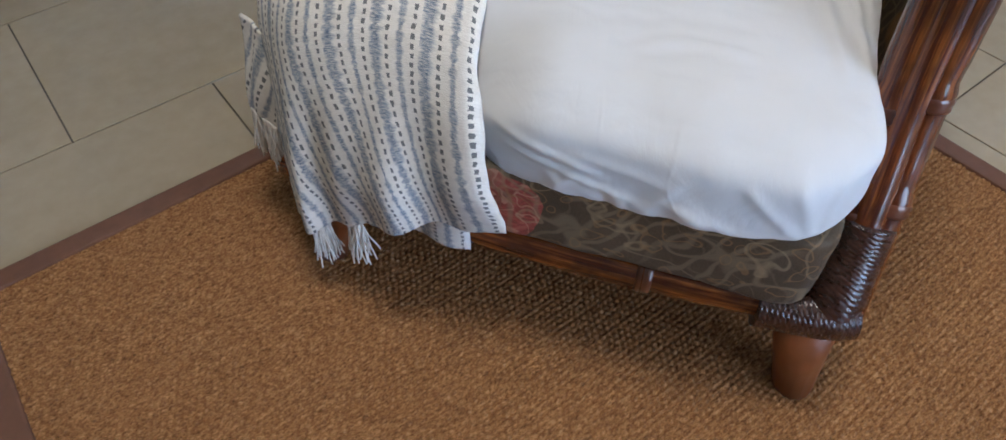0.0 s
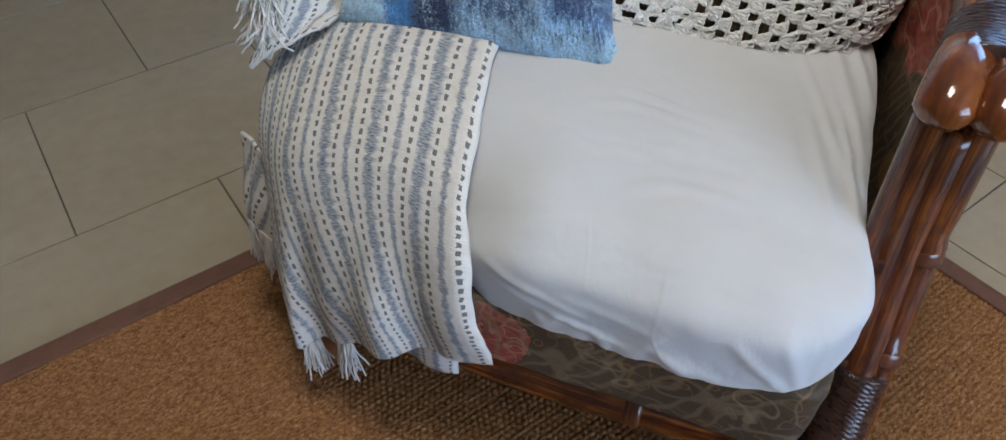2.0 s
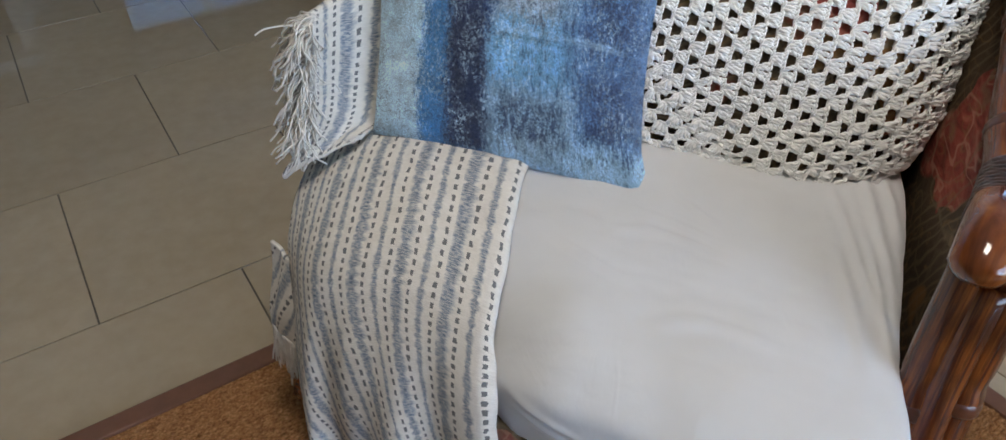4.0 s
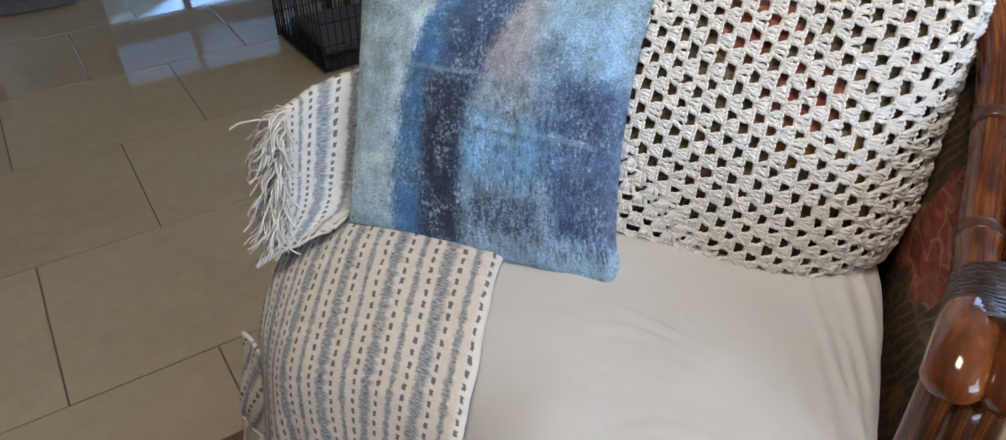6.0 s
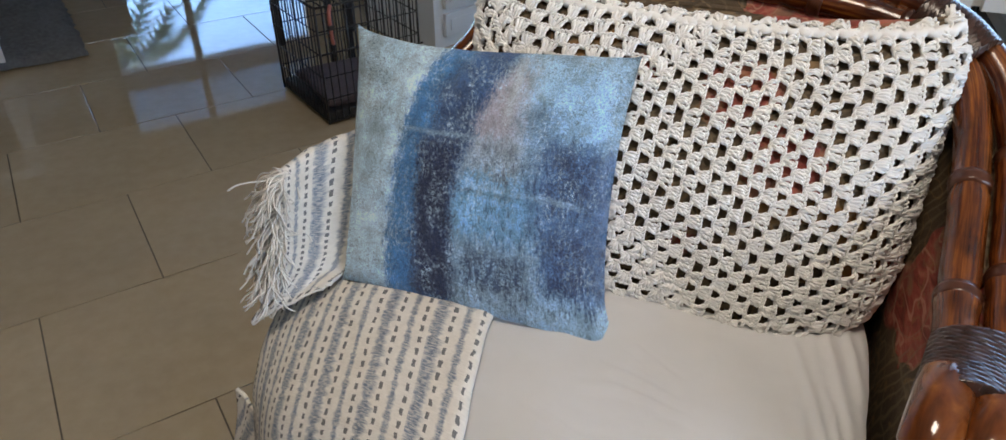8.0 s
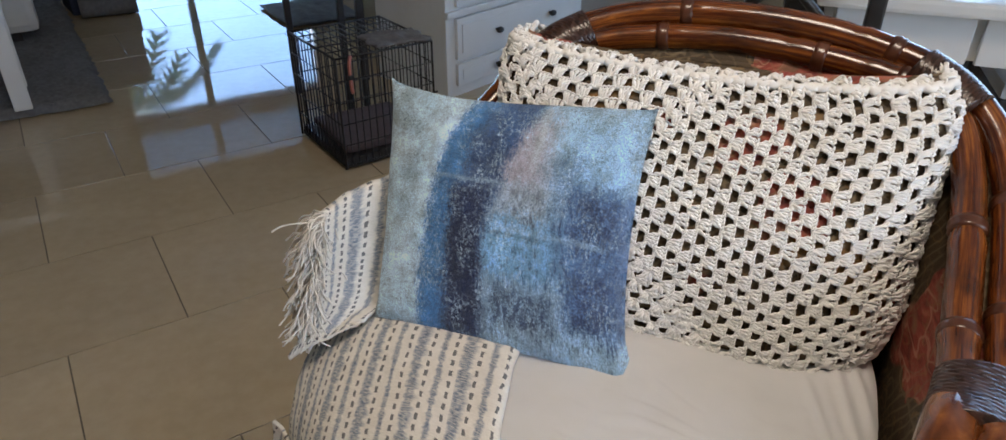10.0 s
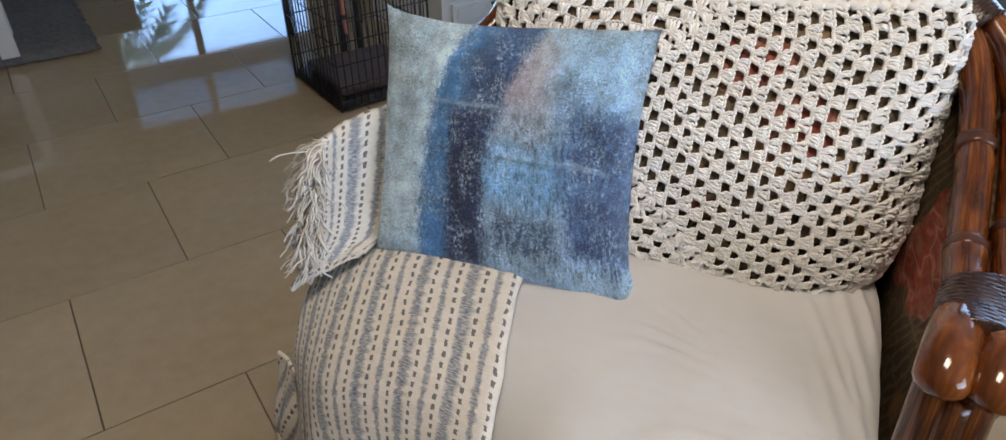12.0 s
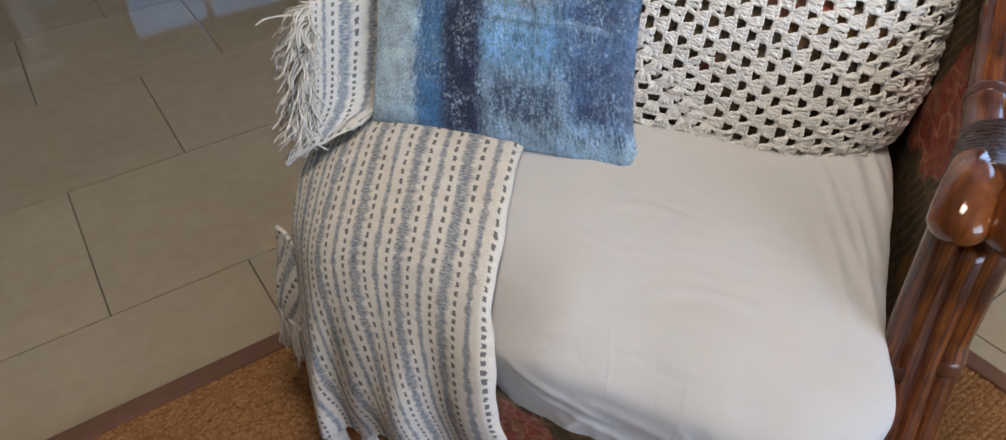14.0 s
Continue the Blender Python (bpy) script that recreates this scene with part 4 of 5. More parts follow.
def crochet_cover():
    cover = thing("crochet_cover", CHAIR, "cream hand-crocheted granny stitch cover over the back cushion", "cover")
    rnd = random.Random(4)
    pitch = 0.0152
    shells, chains = [], []
    TOP = 1.11

    def at(a, b, lift):
        p, n = back_face(max(-1.17, min(1.17, a)), max(-0.03, min(TOP + 0.01, b)))
        return p + n * lift

    def bend(a, b):
        return b - 0.035 * math.sin(math.pi * (a + 1) / 2) * max(0.0, 1 - b)

    def place(side, out, along, lift):
        """A spot of the square: its rounds grow outward from one centre, four sides to a round."""
        dx, dh = ((along, -out), (out, along), (along, out), (-out, along))[side]
        drift = noise.noise_vector(Vector((dx * 14, dh * 14, 3))) * 0.005 + noise.noise_vector(Vector((dx * 45, dh * 45, 9))) * 0.002
        a, b = max(-1.15, min(1.15, -0.42 + (dx + drift.x) / 0.305)), min(TOP, 0.60 + (dh + drift.y) / 0.385)
        return at(a, bend(a, b), lift)

    def inside(side, out, along):
        dx, dh = ((along, -out), (out, along), (along, out), (-out, along))[side]
        return abs(-0.42 + dx / 0.305) < 1.14 and -0.035 < 0.60 + dh / 0.385 < TOP

    def twisted(store, line, off, turns, phase):
        """Two plies laid round one another along a line."""
        pts = spline([tuple(p) for p in line], 9)
        up = (line[-1] - line[0]).normalized()
        side = up.orthogonal().normalized()
        other = up.cross(side)
        for ply in (0, math.pi):
            store.append([p + (side * math.cos(phase + ply + turns * k * 0.785) + other * math.sin(phase + ply + turns * k * 0.785)) * off for k, p in enumerate(pts)])

    for ring in range(1, 32):
        r0, r1 = (ring - 1) * pitch, ring * pitch
        for side in range(4):
            for i in range(ring + 1):
                mid = (2 * i - ring) * pitch
                if not inside(side, (r0 + r1) / 2, mid):
                    continue
                jit = rnd.uniform(-0.0016, 0.0016)
                wide = rnd.uniform(0.88, 1.14)
                tall = rnd.uniform(-0.0008, 0.0012)
                limit = r1 * 1.02
                for spread in (-1, -0.34, 0.34, 1):
                    lean = rnd.uniform(-0.0012, 0.0012)
                    foot, half_way, tip = (max(-limit, min(limit, mid + jit + spread * w * wide + l)) for w, l in ((0.0032, 0), (0.0068, lean), (0.0088, lean)))
                    line = [place(side, r0 - 0.0016, foot, 0.003), place(side, r0 * 0.45 + r1 * 0.55, half_way, 0.0072 + rnd.uniform(0, 0.0026)), place(side, r1 + tall, tip, 0.0048)]
                    twisted(shells, line, 0.0013, rnd.choice((0.9, 1.2, 1.5)), rnd.uniform(0, 6.28))
                    # the loop that closes the stitch
                    nub = [place(side, r1 - 0.0018, tip - 0.0032, 0.0066), place(side, r1 + 0.0012, tip - 0.0008, 0.0090), place(side, r1 + 0.0010, tip + 0.0030, 0.0068)]
                    chains.append(spline([tuple(p) for p in nub], 6))
                line = [place(side, r1 + rnd.uniform(-0.0008, 0.0008), mid + d, l) for d, l in ((0.0055, 0.0055), (0.0150, 0.0050), (0.0245, 0.0055))]
                twisted(chains, line, 0.0013, 1.3, rnd.uniform(0, 6.28))
    fat = lambda k, s: (0.0015, 0.0020, 0.0022, 0.0022, 0.0022, 0.0022, 0.0021, 0.0019, 0.0016)[k]
    tubes("shell_stitches", shells, fat, CROCHET, cover, "cream cotton shell stitches", 5, "stuff")
    tubes("chain_stitches", chains, lambda k, s: 0.0015 + 0.0004 * (k % 2), CROCHET, cover, "cream cotton chain stitches", 5, "stuff")
    # picots round the hem and sides
    rim = []
    for i in range(121):
        a = -1.02 + 2.04 * i / 120
        rim.append(at(a, bend(a, -0.012) + 0.006 * (i % 2), 0.005))
    tube("hem", rim, lambda k, s: 0.0042 + 0.0012 * math.sin(k * 2.1), CROCHET, cover, "", 7)
    rim = [at(-1.10 + 2.20 * i / 160, 1.0 + 0.005 * math.sin(i * 1.7), 0.005) for i in range(161)]
    tube("top_band", rim, lambda k, s: 0.0066 + 0.0014 * math.sin(k * 2.3), CROCHET, cover, "", 7)
    rim = [at(-1.02 + 2.04 * i / 120, TOP + 0.004 * math.sin(i * 2.1), 0.002) for i in range(121)]
    tube("top_edge", rim, lambda k, s: 0.0040 + 0.0008 * math.sin(k * 2.3), CROCHET, cover, "", 7)
    for sx in (-1, 1):
        rim = [at(sx * 1.15, TOP * i / 90, 0.003 + 0.003 * math.sin(i * 2.2)) for i in range(91)]
        tube("side_edge", rim, lambda k, s: 0.0048 + 0.0016 * math.sin(k * 1.9), CROCHET, cover, "", 7)
    return cover


crochet_cover()


# ---- blue pillow ----
def blue_pillow():
    bl, br, tl, tr = Vector((-0.404, 0.214, 0.446)), Vector((-0.016, 0.242, 0.430)), Vector((-0.476, 0.425, 0.752)), Vector((-0.058, 0.460, 0.756))
    nrm = (br - bl).cross(tl - bl).normalized()
    if nrm.y > 0:
        nrm = -nrm
    n = 44
    verts, uvs, faces = [], [], []
    for layer in (0, 1):
        for j in range(n + 1):
            for i in range(n + 1):
                u, v = i / n, j / n
                a, b = 2 * u - 1, 2 * v - 1
                # edges draw in between the pointed corners
                a2 = a * (1 - (0.085 if a > 0 else 0.060) * (1 - b * b))
                dip = 0.125 - 0.065 * ss(-0.7, 0.7, a)
                b2 = b * (1 - (dip * (1 - a * a) ** 0.6 if b > 0 else 0.03 * (1 - a * a)))
                q = bl.lerp(br, (a2 + 1) / 2).lerp(tl.lerp(tr, (a2 + 1) / 2), (b2 + 1) / 2)
                full = max(0.0, (1 - a * a) * (1 - b * b)) ** 0.42
                full *= 1 + 0.10 * noise.fractal(Vector((a * 1.7, b * 1.7, 2 + layer)), 1.0, 2.0, 3)
                crease = 0.004 * noise.fractal(Vector((a * 5, b * 5, 7)), 1.0, 2.0, 3) * (1 - abs(a * b))
                q = q + nrm * ((0.078 * full + crease) if layer == 0 else -0.060 * full)
                ear = ss(0.72, 1.0, a) * ss(0.66, 1.0, -b)
                q = q + Vector((0.026, -0.018, -0.022)) * ear + nrm * (0.010 * ear if layer == 0 else 0)
                q.y += 0.03 * (1 - ss(0.0, 0.35, v)) * (0 if layer == 0 else 0.3)
                verts.append(q)
                uvs.append((u, v))
    w, q0 = n + 1, (n + 1) ** 2
    for j in range(n):
        for i in range(n):
            a = j * w + i
            faces += [(a, a + 1, a + w + 1, a + w), (q0 + a, q0 + a + w, q0 + a + w + 1, q0 + a + 1)]
    rim = [i for i in range(n)] + [j * w + n for j in range(n)] + [n * w + i for i in range(n, 0, -1)] + [j * w for j in range(n, 0, -1)]
    for a, b in zip(rim, rim[1:] + rim[:1]):
        faces.append((a, q0 + a, q0 + b, b))
    ob = mesh_ob("throw_pillow", verts, faces, PILLOW, None, "", uvs)
    ob.matrix_world = CHAIR
    return tagged(ob, "square blue and grey abstract painted throw pillow, leaning upright", "pillow")


blue_pillow()

# ---- striped throw ----
throw = thing("throw_blanket", CHAIR, "cream woven throw with blue stripes and fringe over the armchair", "blanket")
RAILS = (
    [(-0.195, 0.33, 0.462), (-0.153, 0.16, 0.466), (-0.108, -0.010, 0.456), (-0.082, -0.088, 0.405), (-0.060, -0.122, 0.330), (-0.040, -0.126, 0.268)],
    [(-0.32, 0.33, 0.462), (-0.285, 0.16, 0.466), (-0.240, 0.010, 0.446), (-0.226, -0.060, 0.385), (-0.208, -0.106, 0.290), (-0.195, -0.112, 0.215)],
    [(-0.43, 0.33, 0.446), (-0.400, 0.16, 0.440), (-0.360, 0.015, 0.414), (-0.346, -0.045, 0.345), (-0.334, -0.088, 0.230), (-0.322, -0.102, 0.145)],
    [(-0.51, 0.33, 0.412), (-0.488, 0.16, 0.396), (-0.448, 0.060, 0.376), (-0.424, 0.012, 0.320), (-0.406, -0.030, 0.225), (-0.390, -0.068, 0.130)],
)
CURVES = [spline(r, 61) for r in RAILS]


def throw_main(u, v):
    k = v * 60
    i = min(int(k), 59)
    cross = [c[i].lerp(c[i + 1], k - i) for c in CURVES]
    s = u * 3
    j = min(int(s), 2)
    f = s - j
    p = [cross[0] * 2 - cross[1], *cross, cross[3] * 2 - cross[2]]
    a, b, c, d = p[j:j + 4]
    q = 0.5 * ((2 * b) + (c - a) * f + (2 * a - 5 * b + 4 * c - d) * f * f + (3 * b - a - 3 * c + d) * f ** 3)
    hang = ss(0.45, 1.0, v)
    fold = math.sin(u * 15 + 1.2 + v * 1.6)
    q = q + Vector((0.15, -1, 0)).normalized() * hang * (0.011 * fold + 0.007 * math.sin(u * 31 + 0.4 - v * 2.2))
    q = q + Vector((0, 0, 1)) * 0.003 * noise.fractal(Vector((u * 5, v * 6, 0)), 1.0, 2.0, 3)
    # the edge rolls under
    roll_in = 1 - ss(0.0, 0.035, u)
    q = q + Vector((0.0020 * math.sin(v * 23) + 0.0009 * math.sin(v * 61), 0.010 * ss(0.4, 0.6, v), -0.007)) * roll_in * roll_in
    return q


cloth("main_drape", throw_main, 80, 90, 0.0036, THROW, throw, "cream cloth with blurred blue stripes", (0.43, 0.62), lambda u, v: 0.125 * ss(0.42, 1.0, v) * ss(0.08, 0.45, u) - 0.05 * ss(0.45, 0.0, v) * u)


def under_flap(u, v):
    return Vector((-0.10 - 0.15 * u, -0.092 - 0.006 * math.sin(9 * u), 0.30 - 0.12 * v - 0.03 * u * (1 - v)))


cloth("under_flap", under_flap, 20, 20, 0.004, THROW, throw, "", (0.16, 0.2))


def side_flap(u, v):
    """The corner that hangs down outside the left arm: u along the side, v downward."""
    x = -0.468 + 0.056 * u + 0.004 * math.sin(9 * u + v) - 0.006 * v
    y = 0.036 - 0.036 * v - 0.020 * u + 0.004 * math.sin(6 * v + 2 * u)
    return Vector((x, y, 0.368 - 0.130 * v - 0.022 * u))


cloth("side_flap", side_flap, 26, 34, 0.005, THROW, throw, "", (0.085, 0.14), lambda u, v: 0.06 * v)


def throw_arm(u, v):
    """The end laid over the left arm: u from the inner side over the arm to the fringe, v from back to front."""
    behind = [(-0.454, 0.415, 0.565), (-0.467, 0.342, 0.577), (-0.473, 0.283, 0.582), (-0.474, 0.241, 0.582)]
    ridge = [(-0.432, 0.36, 0.615), (-0.445, 0.287, 0.627), (-0.451, 0.228, 0.632), (-0.452, 0.186, 0.632)]
    front = [(-0.421, 0.3, 0.511), (-0.438, 0.241, 0.535), (-0.448, 0.196, 0.552), (-0.452, 0.165, 0.563)]
    low = [(-0.412, 0.25, 0.452), (-0.433, 0.203, 0.475), (-0.447, 0.17, 0.49), (-0.455, 0.149, 0.5)]
    tip = [(-0.403, 0.186, 0.458), (-0.436, 0.150, 0.449), (-0.462, 0.126, 0.437), (-0.481, 0.116, 0.420)]
    rows = [spline(r, 3 * 8 + 1) for r in (behind, ridge, front, low, tip)]
    k = u * 24
    i = min(int(k), 23)
    col = [r[i].lerp(r[i + 1], k - i) for r in rows]
    s = spline([tuple(p) for p in col], 25)
    k = v * 24
    i = min(int(k), 23)
    q = s[i].lerp(s[i + 1], k - i)
    return q + Vector((0, 0, 1)) * 0.004 * noise.fractal(Vector((u * 4, v * 4, 5)), 1.0, 2.0, 3)


cloth("arm_drape", throw_arm, 30, 40, 0.006, THROW, throw, "", (0.125, 0.42), lambda u, v: 0.006)


def rolled_hem(u, v):
    """The turned-up edge along the foot of the arm's drape: u round the roll, v along it."""
    a, b = throw_arm(0.02 + 0.98 * v, 0.93), throw_arm(0.02 + 0.98 * v, 1.0)
    out = Vector((-0.15, -1, 0.25)).normalized()
    ang = math.pi * (1.15 * u - 0.1)
    return a.lerp(b, 0.5 - 0.62 * math.cos(ang)) + out * (0.004 + 0.011 * math.sin(max(0.0, ang)) + 0.002 * math.sin(v * 14))


cloth("rolled_hem", rolled_hem, 14, 30, 0.004, THROW, throw, "", (0.019, 0.13))


def strands(roots, count, length, spread, out, seed, clumps=0, wave=0.10):
    """Loose yarn ends: they leave along out, then fall; neighbours bunch together."""
    rnd = random.Random(seed)
    paths = []
    aims = [Vector((rnd.gauss(0, spread), rnd.gauss(0, spread), rnd.gauss(0, spread * 0.5))) for _ in range(max(1, clumps))]
    for k in range(count):
        f = rnd.random()
        base = Vector(roots(f))
        L = length * rnd.uniform(0.6, 1.12)
        aim = aims[min(int(f * clumps), clumps - 1)] if clumps else Vector((rnd.gauss(0, spread), rnd.gauss(0, spread), 0))
        d = (Vector(out) + aim * 0.6 + Vector((rnd.gauss(0, 0.10), rnd.gauss(0, 0.10), rnd.gauss(0, 0.08)))).normalized()
        fall = Vector((aim.x * 0.4, aim.y * 0.4, -1.0))
        p = [base]
        for _ in range(6):
            d = (d * 0.80 + fall * 0.30 + Vector((rnd.gauss(0, wave), rnd.gauss(0, wave), rnd.gauss(0, wave * 0.6)))).normalized()
            p.append(p[-1] + d * L / 6)
        paths.append(spline([tuple(q) for q in p], 13))
    return paths


def tassel(x0, x1, v, length, seed, count=34):
    def root(f):
        q = throw_main(x0 + (x1 - x0) * f, v)
        return q + Vector((0, 0.002, 0.004))
    return tubes("tassel", strands(root, count, length, 0.05, (0, -0.05, -1.0), seed), 0.0013, FRINGE, throw, "pale cotton tassel", 5, "stuff")


tassel(0.63, 0.70, 1.0, 0.075, 1, 46)
tassel(0.47, 0.53, 1.0, 0.075, 2, 46)
for seed, (a, b) in enumerate(((0.02, 0.32), (0.50, 0.80))):
    tubes("tassel", strands(lambda f: side_flap(a + (b - a) * f, 0.99), 46, 0.082, 0.05, (0, -0.03, -1.0), 20 + seed), 0.0013, FRINGE, throw, "pale cotton tassel", 5, "stuff")


def arm_root(f):
    return throw_arm(0.975, 0.25 + 0.54 * f) + Vector((0.004, 0, 0.004))


tubes("arm_fringe", strands(arm_root, 560, 0.074, 0.34, (-0.90, -0.28, -0.10), 7, 15, 0.34), 0.0012, FRINGE, throw, "tangled pale cotton fringe", 5, "stuff")

# ---- sisal rug ----
RX0, RX1, RY0, RY1 = -0.195, 1.290, -1.0, 1.182
rug = thing("sisal_rug", pose(0, 0, 0), "golden brown woven sisal rug with brown cloth binding, on the tiles", "rug")


def rug_field():
    x = np.arange(RX0 + 0.034, RX1 - 0.032, 0.0026)
    y = np.arange(-0.30, RY1 - 0.034, 0.0026)
    xx, yy = np.meshgrid(x, y)
    rng = np.random.default_rng(3)
    # loops of twisted cord in slanting rows
    a, b = xx / 0.0105, yy / 0.0088
    row = np.floor(b)
    ph = a + 0.5 * (row % 2) + 0.30 * np.sin(row * 12.9898) + 0.05 * (b - row)
    loop = np.abs(np.sin(np.pi * ph)) ** 0.7 * np.abs(np.sin(np.pi * b)) ** 0.6
    z = 0.0045 + 0.0062 * loop + 0.0012 * rng.random(xx.shape)
    n, m = xx.shape
    me = bpy.data.meshes.new("weave")
    me.vertices.add(n * m)
    me.vertices.foreach_set("co", np.stack([xx, yy, z], -1).ravel())
    i = (np.arange(n - 1)[:, None] * m + np.arange(m - 1)[None, :]).ravel()
    quads = np.stack([i, i + 1, i + m + 1, i + m], -1)
    me.loops.add(quads.size)
    me.loops.foreach_set("vertex_index", quads.ravel())
    me.polygons.add(len(quads))
    me.polygons.foreach_set("loop_start", np.arange(len(quads)) * 4)
    me.update(calc_edges=True)
    me.materials.append(SISAL)
    ob = new("weave", me)
    ob.parent = rug
    return tagged(ob, "coarse golden sisal weave")


rug_field()
box("rug_backing", (RX0 + 0.01, RY0, 0.0005), (RX1 - 0.01, RY1 - 0.01, 0.0055), SISAL, rug, bevel=0)
box("binding", (RX0, RY1 - 0.038, 0.0005), (RX1, RY1, 0.0135), RUGTAPE, rug, "brown cloth binding", 0.004)
box("binding", (RX0, RY0, 0.0005), (RX0 + 0.038, RY1 - 0.038, 0.0135), RUGTAPE, rug, "brown cloth binding", 0.004)
box("binding", (RX1 - 0.036, RY0, 0.0005), (RX1, RY1 - 0.038, 0.0135), RUGTAPE, rug, "brown cloth binding", 0.004)
box("weave_far", (RX0 + 0.038, RY0, 0.0055), (RX1 - 0.036, -0.30, 0.0105), SISAL, rug, bevel=0)


# ---- dog crate ----
def crate():
    c = thing("wire_dog_crate", pose(0.979, 2.426, 0, 0, 0, 3), "black wire dog crate with plastic tray on the tile floor", "crate")
    W, D, HH = 0.36, 0.385, 0.40
    z0 = 0.02
    bmt = bmesh.new()
    add_box(bmt, (0.004, 0.004, 0.008), (W - 0.004, D - 0.004, 0.045), 0.004)
    part("tray", bmt, PLASTIC, c, "black plastic tray")

    def panel(name, o, ex, ey, nx, ny, r=0.0023):
        o, ex, ey = Vector(o), Vector(ex), Vector(ey)
        paths = [[o + ex * i / nx, o + ex * i / nx + ey] for i in range(nx + 1)]
        paths += [[o + ey * j / ny, o + ey * j / ny + ex] for j in range(ny + 1)]
        return tubes(name, paths, r, BLACK, c, "black wire panel", 5)

    panel("front_panel", (0, 0, z0), (W, 0, 0), (0, 0, HH - z0), 14, 5)
    panel("back_panel", (0, D, z0), (W, 0, 0), (0, 0, HH - z0), 14, 5)
    panel("side_panel", (0, 0, z0), (0, D, 0), (0, 0, HH - z0), 14, 5)
    panel("side_panel", (W, 0, z0), (0, D, 0), (0, 0, HH - z0), 14, 5)
    panel("top_panel", (0, 0, HH), (W, 0, 0), (0, D, 0), 13, 5)
    for name, pts in (("corner_bar", [(0, 0, 0.01), (0, 0, HH)]), ("corner_bar", [(W, 0, 0.01), (W, 0, HH)]), ("corner_bar", [(0, D, 0.01), (0, D, HH)]), ("corner_bar", [(W, D, 0.01), (W, D, HH)]),
                      ("top_bar", [(0, 0, HH), (W, 0, HH)]), ("top_bar", [(0, 0, HH), (0, D, HH)]), ("top_bar", [(0, D, HH), (W, D, HH)]), ("top_bar", [(W, 0, HH), (W, D, HH)])):
        tube(name, [Vector(p) for p in pts], 0.0042, BLACK, c, "", 6)
    box("latch", (W + 0.004, 0.02, 0.20), (W + 0.03, 0.026, 0.206), BLACK, c, bevel=0.001)
    return c


crate()


def stool():
    # stands for two black uprights of a stand; seat and rear legs are added
    c = thing("metal_stool", pose(1.26, 3.12, 0), "tall black metal stand on the tiles, its seat and rear legs added", "stool")
    for x, y in ((-0.045, -0.16), (0.03, -0.16), (-0.16, 0.14), (0.16, 0.14)):
        box("leg", (x - 0.012, y - 0.012, 0.0), (x + 0.012, y + 0.012, 0.66), BLACK, c, bevel=0.003)
    box("seat", (-0.19, -0.19, 0.66), (0.19, 0.19, 0.70), BLACK, c, bevel=0.012)
    return c


stool()
pad = tagged(box("crate_pad", (1.00, 2.46, 0.047), (1.315, 2.79, 0.075), plain("mauve_pad", (0.085, 0.065, 0.07), 0.9, 0.2, 30), bevel=0.01), "dull mauve pad lying in the wire crate", "pad")


def draped_cloth(name, x0, x1, y0, y1, z, material, label, category, amp, seed):
    def fn(u, v):
        p = Vector((x0 + (x1 - x0) * u, y0 + (y1 - y0) * v, z))
        p.z += amp * (0.6 + noise.fractal(p * 14 + Vector((seed, 0, 0)), 1.0, 2.0, 3)) * math.sin(math.pi * u) ** 0.5 * math.sin(math.pi * v) ** 0.5
        p.x += 0.02 * noise.noise(Vector((v * 4, seed, 0)))
        p.y += 0.03 * noise.noise(Vector((u * 4, seed, 3)))
        return p
    ob = cloth(name, fn, 24, 24, 0.004, material)
    return tagged(ob, label, category)


draped_cloth("folded_cloth", 1.13, 1.335, 2.44, 2.60, 0.406, GREYCLOTH, "crumpled dark grey cloth lying on the wire crate", "cloth", 0.022, 1)
strap = thing("salmon_collar", pose(1.03, 2.42, 0.40), "salmon pink collar hanging on the wire crate", "collar")
tube("strap", spline([(0, 0, 0.004), (-0.012, -0.014, -0.02), (-0.012, -0.016, -0.09), (-0.008, -0.012, -0.115)], 12), 0.006, PINK, strap, "", 6)
box("buckle", (-0.022, -0.026, -0.066), (-0.002, -0.008, -0.052), BLACK, strap, bevel=0.002)
tag = tagged(box("crate_label", (1.232, 2.418, 0.205), (1.262, 2.424, 0.235), LIME, bevel=0.001), "small lime green label clipped on the wire crate", "label")
mat = draped_cloth("floor_mat", 1.40, 1.84, 4.24, 4.80, 0.012, GREYCLOTH, "grey ripple patterned mat on the tile floor", "mat", 0.012, 5)


